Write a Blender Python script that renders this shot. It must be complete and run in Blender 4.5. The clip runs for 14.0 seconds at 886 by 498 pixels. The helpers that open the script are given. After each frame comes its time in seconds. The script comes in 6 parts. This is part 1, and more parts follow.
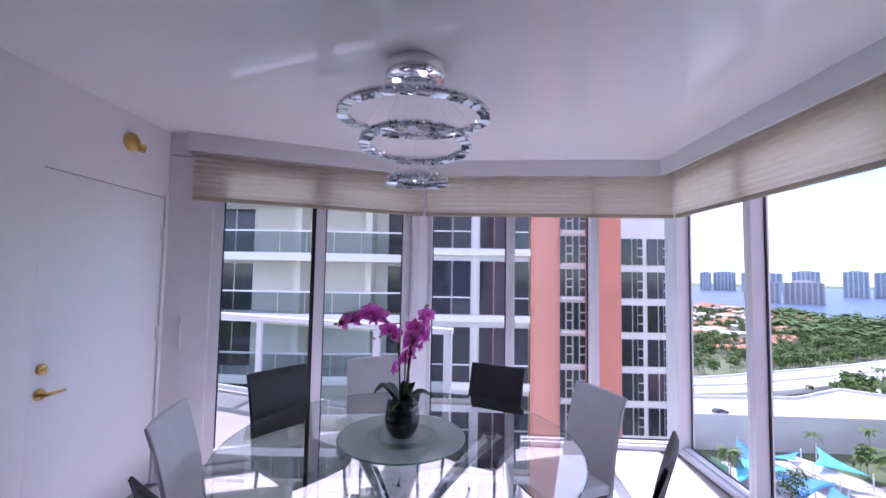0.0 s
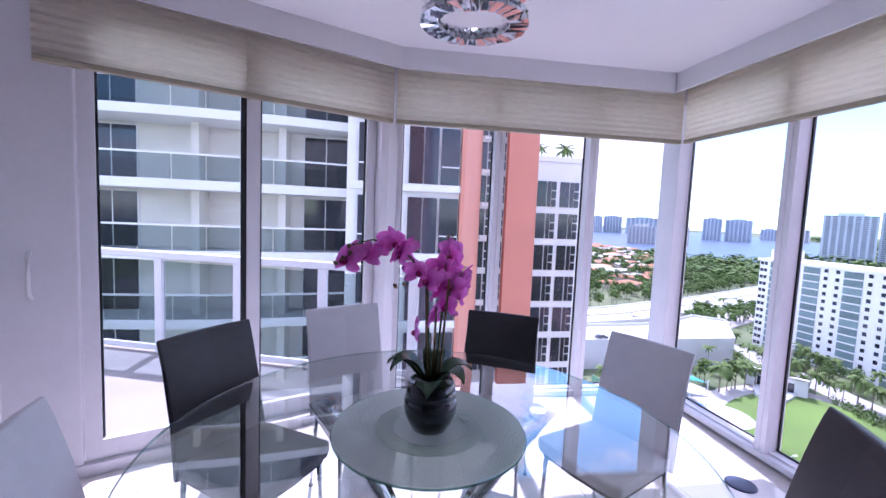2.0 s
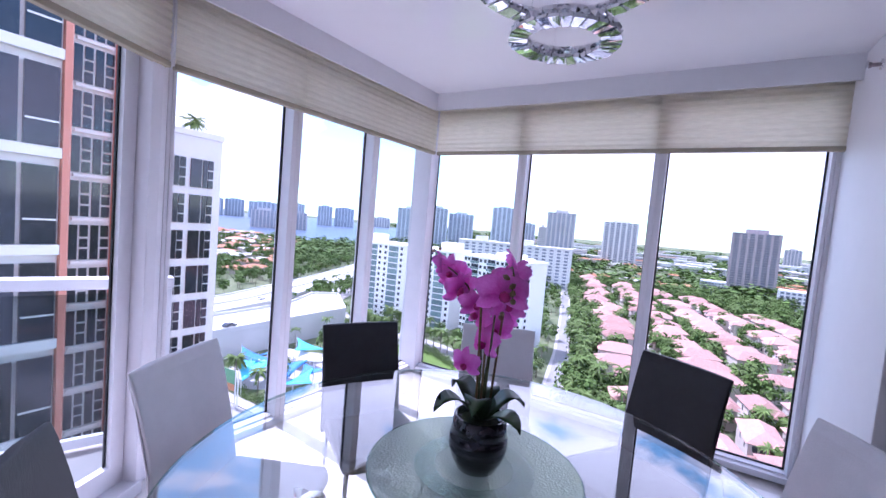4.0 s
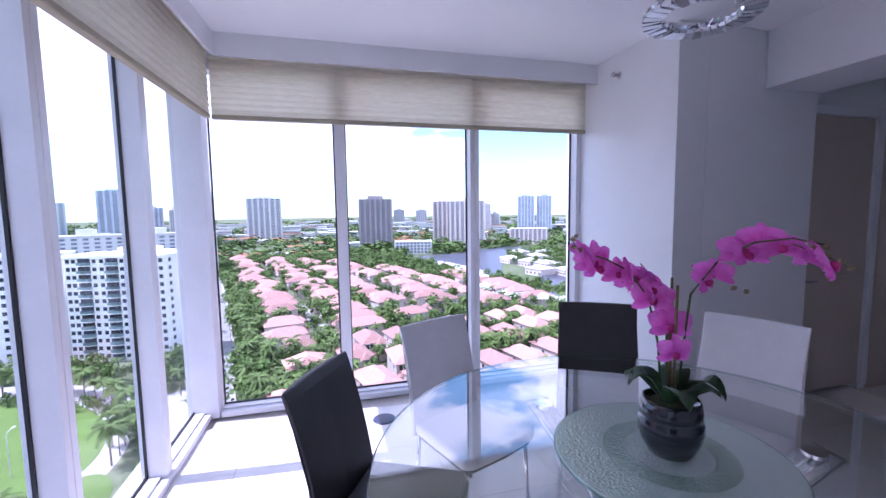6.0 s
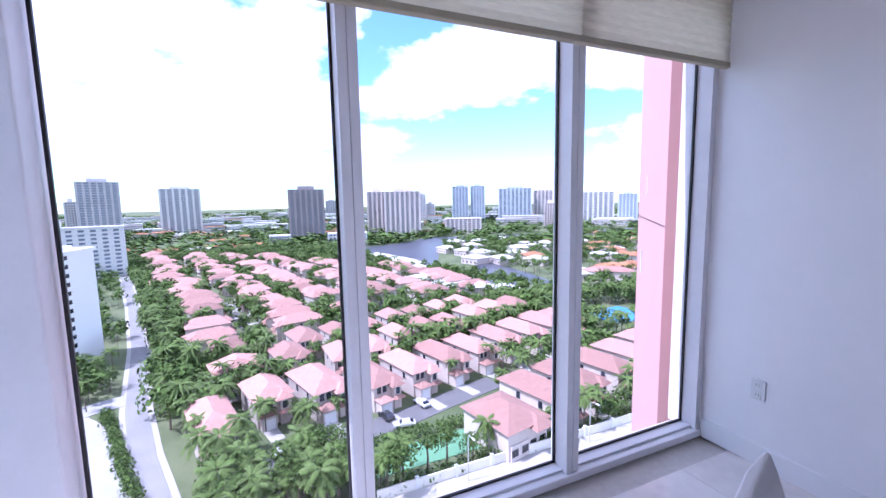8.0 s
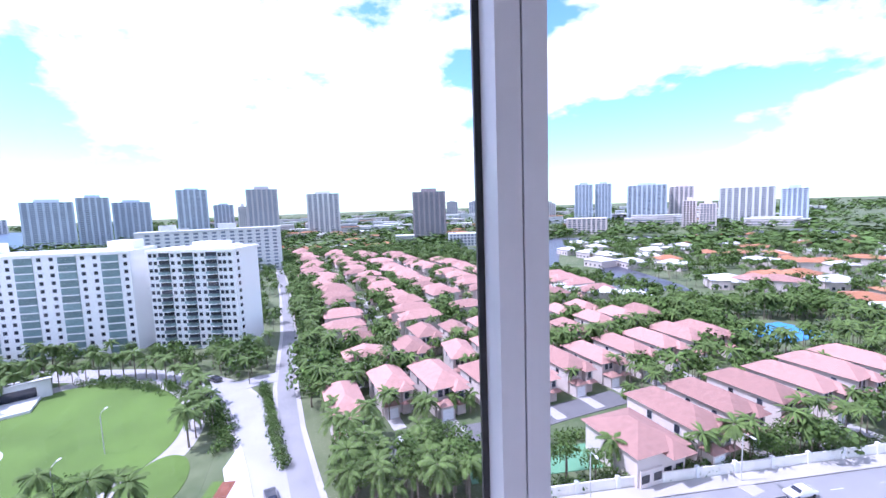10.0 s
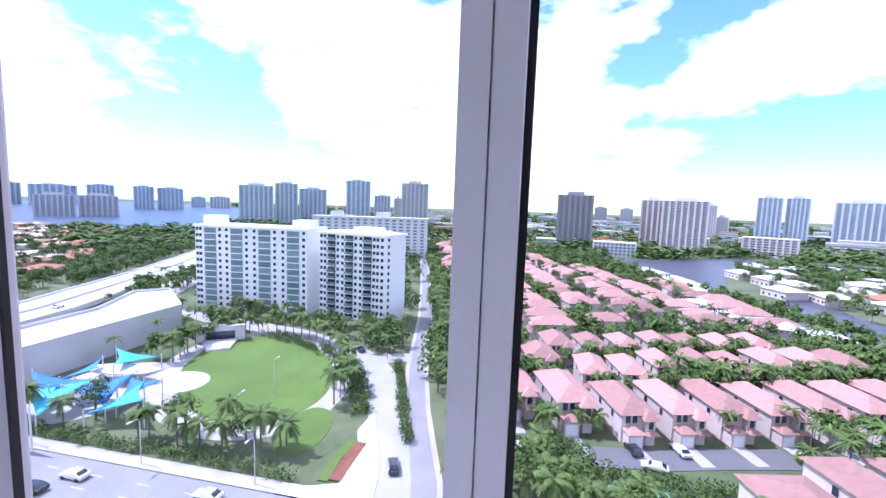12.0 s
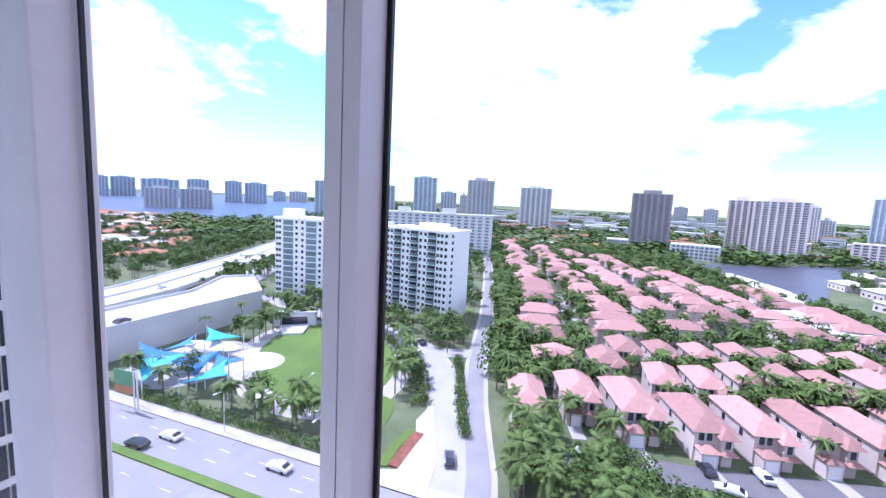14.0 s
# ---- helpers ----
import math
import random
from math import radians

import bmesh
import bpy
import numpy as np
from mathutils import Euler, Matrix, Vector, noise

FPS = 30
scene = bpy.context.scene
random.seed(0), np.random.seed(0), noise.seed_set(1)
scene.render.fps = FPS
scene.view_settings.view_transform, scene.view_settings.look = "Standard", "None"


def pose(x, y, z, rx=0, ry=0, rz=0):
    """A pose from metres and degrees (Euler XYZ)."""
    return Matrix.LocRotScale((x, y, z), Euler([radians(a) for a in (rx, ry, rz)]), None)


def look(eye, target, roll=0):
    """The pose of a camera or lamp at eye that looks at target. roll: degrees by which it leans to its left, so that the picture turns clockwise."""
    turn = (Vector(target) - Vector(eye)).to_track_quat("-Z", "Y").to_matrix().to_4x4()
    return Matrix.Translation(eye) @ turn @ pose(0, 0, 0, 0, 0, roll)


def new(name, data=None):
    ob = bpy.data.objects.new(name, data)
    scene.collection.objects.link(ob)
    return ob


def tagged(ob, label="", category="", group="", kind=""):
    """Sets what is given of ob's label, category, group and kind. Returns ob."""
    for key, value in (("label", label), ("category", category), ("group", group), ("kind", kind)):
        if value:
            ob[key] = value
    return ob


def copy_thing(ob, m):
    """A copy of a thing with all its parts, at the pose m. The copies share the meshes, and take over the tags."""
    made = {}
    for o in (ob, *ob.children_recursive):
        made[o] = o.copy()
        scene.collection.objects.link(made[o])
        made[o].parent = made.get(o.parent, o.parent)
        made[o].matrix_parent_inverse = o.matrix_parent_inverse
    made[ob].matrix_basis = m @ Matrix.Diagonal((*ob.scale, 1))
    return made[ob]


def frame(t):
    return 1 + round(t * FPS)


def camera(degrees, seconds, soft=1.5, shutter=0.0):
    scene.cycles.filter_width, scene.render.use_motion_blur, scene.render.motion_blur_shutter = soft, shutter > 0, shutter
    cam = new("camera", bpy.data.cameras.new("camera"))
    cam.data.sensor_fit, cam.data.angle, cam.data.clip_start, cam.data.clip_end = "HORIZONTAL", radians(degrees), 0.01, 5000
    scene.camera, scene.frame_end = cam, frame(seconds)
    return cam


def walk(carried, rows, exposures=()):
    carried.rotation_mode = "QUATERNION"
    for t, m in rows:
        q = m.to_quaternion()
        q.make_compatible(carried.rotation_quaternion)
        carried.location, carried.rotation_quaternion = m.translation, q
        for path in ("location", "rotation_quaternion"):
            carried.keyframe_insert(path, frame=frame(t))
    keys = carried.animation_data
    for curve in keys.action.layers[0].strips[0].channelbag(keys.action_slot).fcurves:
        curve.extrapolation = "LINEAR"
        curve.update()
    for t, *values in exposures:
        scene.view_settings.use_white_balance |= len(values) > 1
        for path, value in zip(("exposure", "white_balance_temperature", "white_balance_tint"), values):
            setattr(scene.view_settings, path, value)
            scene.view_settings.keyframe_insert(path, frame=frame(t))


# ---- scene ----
cam = camera(93.3, 14.0)

PATH = [
    (0, (0.351, -0.146, 1.633), (0.298, 1.85, 1.749), 1.0),
    (0.5, (0.372, 0.222, 1.594), (0.332, 2.222, 1.624), 1.7),
    (1, (0.276, 0.52, 1.558), (0.228, 2.517, 1.462), 2.3),
    (1.5, (0.088, 0.667, 1.536), (0.174, 2.661, 1.411), 2.4),
    (2, (-0.148, 0.717, 1.521), (0.217, 2.676, 1.358), 2.4),
    (2.5, (-0.456, 0.758, 1.542), (0.297, 2.602, 1.362), 2.3),
    (3, (-0.773, 0.937, 1.547), (0.41, 2.541, 1.381), 4.2),
    (5.5, (-1.182, 2.795, 1.505), (0.812, 2.764, 1.356), 1.0),
    (6, (-0.915, 3.096, 1.518), (1.009, 2.579, 1.34), -0.8),
    (6.5, (-0.524, 3.271, 1.502), (1.244, 2.361, 1.287), -3.1),
    (7, (-0.072, 3.426, 1.509), (1.658, 2.442, 1.318), -2.6),
    (7.5, (0.393, 3.461, 1.486), (2.157, 2.534, 1.327), -0.8),
    (8, (0.869, 3.351, 1.482), (2.685, 2.547, 1.254), -1.1),
    (8.5, (1.286, 3.14, 1.461), (3.154, 2.486, 1.173), -2.6),
    (11, (1.974, 3.247, 1.476), (3.967, 3.283, 1.313), 0.6),
    (11.5, (1.979, 3.093, 1.452), (3.958, 3.314, 1.265), 1.4),
    (12, (2.001, 2.948, 1.459), (3.951, 3.337, 1.248), 2.0),
    (12.5, (2.015, 2.823, 1.48), (3.932, 3.333, 1.223), 2.2),
    (13, (1.98, 2.712, 1.476), (3.871, 3.314, 1.222), 2.4),
    (13.5, (1.92, 2.623, 1.475), (3.791, 3.284, 1.234), 2.7),
    (14, (1.807, 2.517, 1.495), (3.671, 3.2, 1.256), 2.8),
]
walk(cam, [(t, look(eye, target, roll)) for t, eye, target, roll in PATH], exposures=[(0, 0.66, 5500, 43), (0.5, 0.70, 5480, 43), (1.0, 0.74, 5450, 43), (2.5, 0.8, 5370, 43), (3.2, 0.8, 5350, 42), (5.5, 0.75, 5250, 40), (6.5, 0.72, 5250, 40), (7.5, 0.64, 5250, 37), (8.5, 0.50, 5280, 36), (11, 0.42, 5300, 36), (14, 0.36, 5300, 36)])

# ---- world, sun, exposure ----
SUN_DIR = Vector((0.04, 0.50, 0.87)).normalized()
world = bpy.data.worlds.new("sky")
scene.world = world
world.use_nodes = True
wn, wl = world.node_tree.nodes, world.node_tree.links
wn.clear()
w_out = wn.new("ShaderNodeOutputWorld")
w_sky = wn.new("ShaderNodeTexSky")
w_sky.sky_type = "NISHITA"
w_sky.sun_disc = False
w_sky.sun_elevation = math.asin(SUN_DIR.z)
w_sky.sun_rotation = math.atan2(SUN_DIR.x, SUN_DIR.y)
w_sky.dust_density = 0.1
w_sky.ozone_density = 1.5
w_bg = wn.new("ShaderNodeBackground")
w_bg.inputs["Strength"].default_value = 0.15
w_cl = wn.new("ShaderNodeBackground")
w_cl.inputs["Color"].default_value = (0.96, 0.97, 1.0, 1)
w_cl.inputs["Strength"].default_value = 1.25
w_co = wn.new("ShaderNodeTexCoord")
w_map = wn.new("ShaderNodeMapping")
w_map.inputs["Scale"].default_value = (1.0, 1.0, 2.2)
w_map.inputs["Location"].default_value = (19.306, 11.171, 3.481)
w_n = wn.new("ShaderNodeTexNoise")
w_n.inputs["Scale"].default_value = 2.4
w_n.inputs["Detail"].default_value = 9
w_n.inputs["Roughness"].default_value = 0.56
w_r = wn.new("ShaderNodeValToRGB")
w_r.color_ramp.elements[0].position = 0.445
w_r.color_ramp.elements[1].position = 0.495
w_mix = wn.new("ShaderNodeMixShader")
wl.new(w_co.outputs["Generated"], w_map.inputs["Vector"])
wl.new(w_map.outputs["Vector"], w_n.inputs["Vector"])
wl.new(w_n.outputs["Fac"], w_r.inputs["Fac"])
w_sep = wn.new("ShaderNodeSeparateXYZ")
w_low = wn.new("ShaderNodeMapRange")
w_low.inputs["From Min"].default_value, w_low.inputs["From Max"].default_value = 0.0, 0.10
w_low.inputs["To Min"].default_value = 0.45
w_cov = wn.new("ShaderNodeMath")
w_cov.operation = "MULTIPLY"
wl.new(w_co.outputs["Generated"], w_sep.inputs["Vector"])
wl.new(w_sep.outputs["Z"], w_low.inputs["Value"])
wl.new(w_r.outputs["Color"], w_cov.inputs[0])
wl.new(w_low.outputs["Result"], w_cov.inputs[1])
wl.new(w_cov.outputs[0], w_mix.inputs["Fac"])
w_tint = wn.new("ShaderNodeMix")
w_tint.data_type, w_tint.blend_type = "RGBA", "MULTIPLY"
w_tint.inputs[0].default_value = 1.0
w_tint.inputs[7].default_value = (1.2, 1.55, 1.32, 1)
wl.new(w_sky.outputs["Color"], w_tint.inputs[6])
wl.new(w_tint.outputs[2], w_bg.inputs["Color"])
wl.new(w_bg.outputs["Background"], w_mix.inputs[1])
wl.new(w_cl.outputs["Background"], w_mix.inputs[2])
wl.new(w_mix.outputs["Shader"], w_out.inputs["Surface"])

sun = new("sun", bpy.data.lights.new("sun", "SUN"))
sun.data.energy, sun.data.angle, sun.data.color = 4.8, radians(0.5), (1.0, 0.96, 0.9)
sun.matrix_world = look((0, 0, 60), Vector((0, 0, 60)) - SUN_DIR)


# ---- materials ----
def material(name, color, rough=0.6, metal=0.0, vary=0.12, scale=6.0, bump=0.0, bump_scale=60.0, spec=0.5, random_obj=0.0, color2=None, stretch=None, coat=0.0, island=False):
    """A paint, cloth, stone or metal with two scales of variation."""
    m = bpy.data.materials.new(name)
    m.use_nodes = True
    n, l = m.node_tree.nodes, m.node_tree.links
    b = n["Principled BSDF"]
    b.inputs["Roughness"].default_value = rough
    b.inputs["Metallic"].default_value = metal
    b.inputs["Specular IOR Level"].default_value = spec
    b.inputs["Coat Weight"].default_value = coat
    co = n.new("ShaderNodeTexCoord")
    mp = n.new("ShaderNodeMapping")
    if stretch:
        mp.inputs["Scale"].default_value = stretch
    l.new(co.outputs["Object"], mp.inputs["Vector"])
    big = n.new("ShaderNodeTexNoise")
    big.inputs["Scale"].default_value, big.inputs["Detail"].default_value = scale, 6
    l.new(mp.outputs["Vector"], big.inputs["Vector"])
    fine = n.new("ShaderNodeTexNoise")
    fine.inputs["Scale"].default_value, fine.inputs["Detail"].default_value = scale * 9, 3
    l.new(mp.outputs["Vector"], fine.inputs["Vector"])
    add = n.new("ShaderNodeMath")
    add.operation = "MULTIPLY_ADD"
    add.inputs[1].default_value = 0.4
    l.new(fine.outputs["Fac"], add.inputs[0])
    l.new(big.outputs["Fac"], add.inputs[2])
    ramp = n.new("ShaderNodeValToRGB")
    c2 = color2 or tuple(c * (1 - vary) for c in color)
    c1 = tuple(min(1, c * (1 + vary * 0.6)) for c in color)
    ramp.color_ramp.elements[0].position, ramp.color_ramp.elements[1].position = 0.45, 0.95
    ramp.color_ramp.elements[0].color, ramp.color_ramp.elements[1].color = (*c2, 1), (*c1, 1)
    l.new(add.outputs[0], ramp.inputs["Fac"])
    last = ramp.outputs["Color"]
    if random_obj:
        info = n.new("ShaderNodeNewGeometry" if island else "ShaderNodeObjectInfo")
        hsv = n.new("ShaderNodeHueSaturation")
        rng = n.new("ShaderNodeMapRange")
        rng.inputs["To Min"].default_value, rng.inputs["To Max"].default_value = 1 - random_obj, 1 + random_obj
        l.new(info.outputs["Random Per Island" if island else "Random"], rng.inputs["Value"])
        l.new(rng.outputs["Result"], hsv.inputs["Value"])
        l.new(last, hsv.inputs["Color"])
        last = hsv.outputs["Color"]
    l.new(last, b.inputs["Base Color"])
    if bump:
        bn = n.new("ShaderNodeTexNoise")
        bn.inputs["Scale"].default_value, bn.inputs["Detail"].default_value = bump_scale, 4
        l.new(mp.outputs["Vector"], bn.inputs["Vector"])
        bp = n.new("ShaderNodeBump")
        bp.inputs["Strength"].default_value, bp.inputs["Distance"].default_value = bump, 0.01
        l.new(bn.outputs["Fac"], bp.inputs["Height"])
        l.new(bp.outputs["Normal"], b.inputs["Normal"])
    return m


def glass(name, tint=(0.95, 0.98, 0.97), gloss=1.0, ior=1.45, rough=0.0, bump=0.0, bump_scale=40, milk=0.0):
    """Clear pane: passes light straight through, mirrors by Fresnel."""
    m = bpy.data.materials.new(name)
    m.use_nodes = True
    n, l = m.node_tree.nodes, m.node_tree.links
    n.clear()
    out = n.new("ShaderNodeOutputMaterial")
    tr = n.new("ShaderNodeBsdfTransparent")
    tr.inputs["Color"].default_value = (*tint, 1)
    gl = n.new("ShaderNodeBsdfGlossy")
    gl.inputs["Roughness"].default_value = rough
    fr = n.new("ShaderNodeLayerWeight")
    fr.inputs["Blend"].default_value = 0.5
    pw = n.new("ShaderNodeMath")
    pw.operation = "POWER"
    pw.inputs[1].default_value = 4.5
    k = n.new("ShaderNodeMath")
    k.operation = "MULTIPLY_ADD"
    base = ((ior - 1) / (ior + 1)) ** 2
    k.inputs[1].default_value, k.inputs[2].default_value = gloss * (1 - base), gloss * base
    k.use_clamp = True
    mix = n.new("ShaderNodeMixShader")
    l.new(fr.outputs["Facing"], pw.inputs[0])
    l.new(pw.outputs[0], k.inputs[0])
    l.new(k.outputs[0], mix.inputs["Fac"])
    l.new(tr.outputs["BSDF"], mix.inputs[1])
    l.new(gl.outputs["BSDF"], mix.inputs[2])
    l.new(mix.outputs["Shader"], out.inputs["Surface"])
    if milk:
        df = n.new("ShaderNodeBsdfDiffuse")
        df.inputs["Color"].default_value = (0.62, 0.72, 0.66, 1)
        tl = n.new("ShaderNodeBsdfTranslucent")
        tl.inputs["Color"].default_value = (0.72, 0.82, 0.76, 1)
        m1, m2 = n.new("ShaderNodeMixShader"), n.new("ShaderNodeMixShader")
        m1.inputs["Fac"].default_value, m2.inputs["Fac"].default_value = 0.55, milk
        l.new(df.outputs["BSDF"], m1.inputs[1])
        l.new(tl.outputs["BSDF"], m1.inputs[2])
        l.new(mix.outputs["Shader"], m2.inputs[1])
        l.new(m1.outputs["Shader"], m2.inputs[2])
        l.new(m2.outputs["Shader"], out.inputs["Surface"])
    if bump:
        vo = n.new("ShaderNodeTexVoronoi")
        vo.inputs["Scale"].default_value = bump_scale
        co = n.new("ShaderNodeTexCoord")
        l.new(co.outputs["Object"], vo.inputs["Vector"])
        bp = n.new("ShaderNodeBump")
        bp.inputs["Strength"].default_value, bp.inputs["Distance"].default_value = bump, 0.01
        l.new(vo.outputs["Distance"], bp.inputs["Height"])
        l.new(bp.outputs["Normal"], gl.inputs["Normal"])
        l.new(bp.outputs["Normal"], fr.inputs["Normal"])
    return m


WALL = material("wall_paint", (0.84, 0.83, 0.84), 0.55, vary=0.03, scale=1.5, bump=0.06, bump_scale=220)
CEIL = material("ceiling_paint", (0.88, 0.87, 0.88), 0.07, vary=0.02, scale=1.0, bump=0.05, bump_scale=2.2, spec=0.45)
TRIM = material("trim_paint", (0.80, 0.80, 0.81), 0.35, vary=0.03, scale=3)
FRAME = material("window_aluminium", (0.76, 0.75, 0.78), 0.38, vary=0.05, scale=4, spec=0.4)
GASKET = material("black_gasket", (0.015, 0.015, 0.018), 0.5, vary=0.2)
MARBLE = material("marble", (0.76, 0.72, 0.69), 0.07, vary=0.16, scale=1.6, random_obj=0.04, spec=0.5)
GROUT = material("grout", (0.5, 0.47, 0.44), 0.8, vary=0.1, scale=30)
BLIND = material("blind_cloth", (0.90, 0.86, 0.75), 0.9, vary=0.08, scale=14, bump=0.2, bump_scale=320, stretch=(1, 1, 6))
def translucent(m, share):
    """Lets part of the light through the cloth."""
    n, l = m.node_tree.nodes, m.node_tree.links
    b = n["Principled BSDF"]
    tr = n.new("ShaderNodeBsdfTranslucent")
    mx = n.new("ShaderNodeMixShader")
    mx.inputs["Fac"].default_value = share
    col = b.inputs["Base Color"].links[0].from_socket
    l.new(col, tr.inputs["Color"])
    l.new(b.outputs["BSDF"], mx.inputs[1])
    l.new(tr.outputs["BSDF"], mx.inputs[2])
    l.new(mx.outputs["Shader"], n["Material Output"].inputs["Surface"])


translucent(BLIND, 0.68)
HEM = material("hem_cloth", (0.42, 0.38, 0.27), 0.85, vary=0.08, scale=14)
CHROME = material("chrome", (0.82, 0.82, 0.84), 0.06, metal=1.0, vary=0.04, scale=5)
BRASS = material("brass", (0.72, 0.48, 0.16), 0.22, metal=1.0, vary=0.15, scale=12)
NAVY = material("navy_plastic", (0.03, 0.04, 0.09), 0.4, vary=0.1)
GOLD = material("gold_lacquer", (0.66, 0.42, 0.10), 0.35, metal=0.4, vary=0.25, scale=14)
BLACKL = material("black_leather", (0.022, 0.021, 0.024), 0.42, vary=0.25, scale=20, bump=0.25, bump_scale=260)
WHITEL = material("white_leather", (0.74, 0.72, 0.73), 0.45, vary=0.05, scale=12, bump=0.2, bump_scale=260)
POT = material("glazed_pot", (0.018, 0.02, 0.03), 0.12, vary=0.35, scale=9, coat=0.6)
SOIL = material("moss", (0.05, 0.06, 0.02), 0.95, vary=0.5, scale=60, bump=0.8, bump_scale=120)
STEM = material("stem", (0.10, 0.13, 0.04), 0.5, vary=0.3, scale=40)
CANE = material("cane", (0.24, 0.17, 0.07), 0.6, vary=0.3, scale=30)
LEAF = material("orchid_leaf", (0.035, 0.085, 0.03), 0.32, vary=0.35, scale=18)
PETAL = material("orchid_petal", (0.90, 0.27, 0.74), 0.5, vary=0.3, scale=22, color2=(0.78, 0.12, 0.60), random_obj=0.10)
translucent(PETAL, 0.5)
LIP = material("orchid_lip", (0.55, 0.02, 0.22), 0.5, vary=0.3, scale=40)
BUD = material("orchid_bud", (0.30, 0.22, 0.12), 0.5, vary=0.3, scale=40)
CRYSTAL = material("crystal", (0.80, 0.82, 0.86), 0.03, metal=0.9, vary=0.2, scale=30, random_obj=0.25)
LEDW = bpy.data.materials.new("lamp_glow")
LEDW.use_nodes = True
LEDW.node_tree.nodes["Principled BSDF"].inputs["Emission Color"].default_value = (1, 0.98, 0.95, 1)
LEDW.node_tree.nodes["Principled BSDF"].inputs["Emission Strength"].default_value = 3.0
PANE = glass("window_glass", (0.96, 0.98, 0.98), 0.35, 1.35)
TABLEG = glass("table_glass", (0.96, 0.98, 0.97), 2.2, 1.5)
TEDGE = glass("glass_edge", (0.35, 0.55, 0.50), 0.8, 1.5)
CRACKLE = glass("crackle_glass", (0.88, 0.94, 0.90), 2.6, 1.5, 0.04, 1.0, 120, 0.38)
GROOVE = glass("ground_ring", (0.88, 0.93, 0.89), 1.2, 1.5, 0.2, 0.5, 95, 0.10)
RAILG = glass("railing_glass", (0.70, 0.75, 0.76), 0.5, 1.4)
PLASTIC = material("white_plastic", (0.76, 0.76, 0.76), 0.35, vary=0.03)
DOORP = material("door_paint", (0.79, 0.79, 0.81), 0.40, vary=0.02, scale=2)
TAN = material("tan_paint", (0.56, 0.47, 0.40), 0.6, vary=0.05, scale=2)
SOFA = material("brown_leather", (0.045, 0.035, 0.03), 0.45, vary=0.3, scale=10, bump=0.2, bump_scale=160)
CUSH = material("red_cloth", (0.42, 0.07, 0.04), 0.85, vary=0.2, scale=20)

STUCCO = material("white_stucco", (0.66, 0.655, 0.65), 0.8, vary=0.07, scale=0.5, random_obj=0.04)
NWHITE = material("bright_white_stucco", (0.86, 0.85, 0.84), 0.75, vary=0.05, scale=0.5)
CREAM = material("cream_stucco", (0.88, 0.84, 0.77), 0.85, vary=0.12, scale=0.4)
PINK = material("coral_stucco", (0.72, 0.30, 0.22), 0.8, vary=0.07, scale=0.4)
PALEPINK = material("pale_coral_stucco", (0.74, 0.42, 0.42), 0.8, vary=0.05, scale=0.8)
DARKWIN = material("dark_window", (0.035, 0.04, 0.06), 0.08, vary=0.5, scale=0.6, random_obj=0.5, spec=0.6)
# Far windows: base colour lifted to stand for haze and mirrored sky.
BLUEWIN = material("hazed_tinted_window", (0.17, 0.20, 0.26), 0.3, vary=0.3, scale=0.05, random_obj=0.25, spec=0.5)
TEAL = material("teal_balcony", (0.17, 0.25, 0.255), 0.3, vary=0.3, scale=0.3, random_obj=0.25)
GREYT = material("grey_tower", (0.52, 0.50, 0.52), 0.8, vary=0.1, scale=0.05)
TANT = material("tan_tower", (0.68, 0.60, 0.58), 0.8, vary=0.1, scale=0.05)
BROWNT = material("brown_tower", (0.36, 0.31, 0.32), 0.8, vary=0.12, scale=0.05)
# Blue glass tone; part of the paleness stands in for distance haze.
BLUET = material("hazed_blue_tower", (0.52, 0.58, 0.66), 0.5, vary=0.15, scale=0.05)
GRASS = material("grass", (0.105, 0.18, 0.03), 0.95, vary=0.25, scale=0.08)
GROUND = material("ground_cover", (0.13, 0.145, 0.075), 0.95, vary=0.5, scale=0.05, color2=(0.055, 0.09, 0.03))
ASPHALT = material("asphalt", (0.27, 0.265, 0.27), 0.9, vary=0.14, scale=0.2)
LIGHTROAD = material("pale_asphalt", (0.38, 0.37, 0.375), 0.9, vary=0.12, scale=0.2)
DRIVE = material("dark_asphalt", (0.15, 0.145, 0.15), 0.9, vary=0.15, scale=0.3)
# Tile colour darkened in place of shade from a balcony slab overhead.
BALC = material("shaded_balcony_tile", (0.30, 0.275, 0.265), 0.6, vary=0.12, scale=1.5)
PAVE = material("paving", (0.43, 0.405, 0.39), 0.85, vary=0.14, scale=0.3)
CONCRETE = material("concrete", (0.55, 0.54, 0.53), 0.85, vary=0.12, scale=0.15)
PAINTW = material("road_paint", (0.72, 0.72, 0.72), 0.8, vary=0.1, scale=2)
WATER = material("water", (0.07, 0.105, 0.17), 0.4, vary=0.25, scale=0.02, bump=0.25, bump_scale=0.5, spec=0.22)
CANALW = material("canal_water", (0.085, 0.09, 0.12), 0.35, vary=0.25, scale=0.03, bump=0.25, bump_scale=0.5, spec=0.22)
ROOF = material("clay_roof", (0.40, 0.22, 0.185), 0.85, vary=0.2, scale=0.9, random_obj=0.26, bump=0.5, bump_scale=6)
ROOFO = material("orange_roof", (0.42, 0.18, 0.09), 0.85, vary=0.16, scale=0.9, random_obj=0.2)
ROOFW = material("white_roof", (0.60, 0.585, 0.57), 0.8, vary=0.08, scale=0.6, random_obj=0.08)
HOUSEW = material("house_wall", (0.62, 0.54, 0.50), 0.85, vary=0.08, scale=0.6, random_obj=0.14)
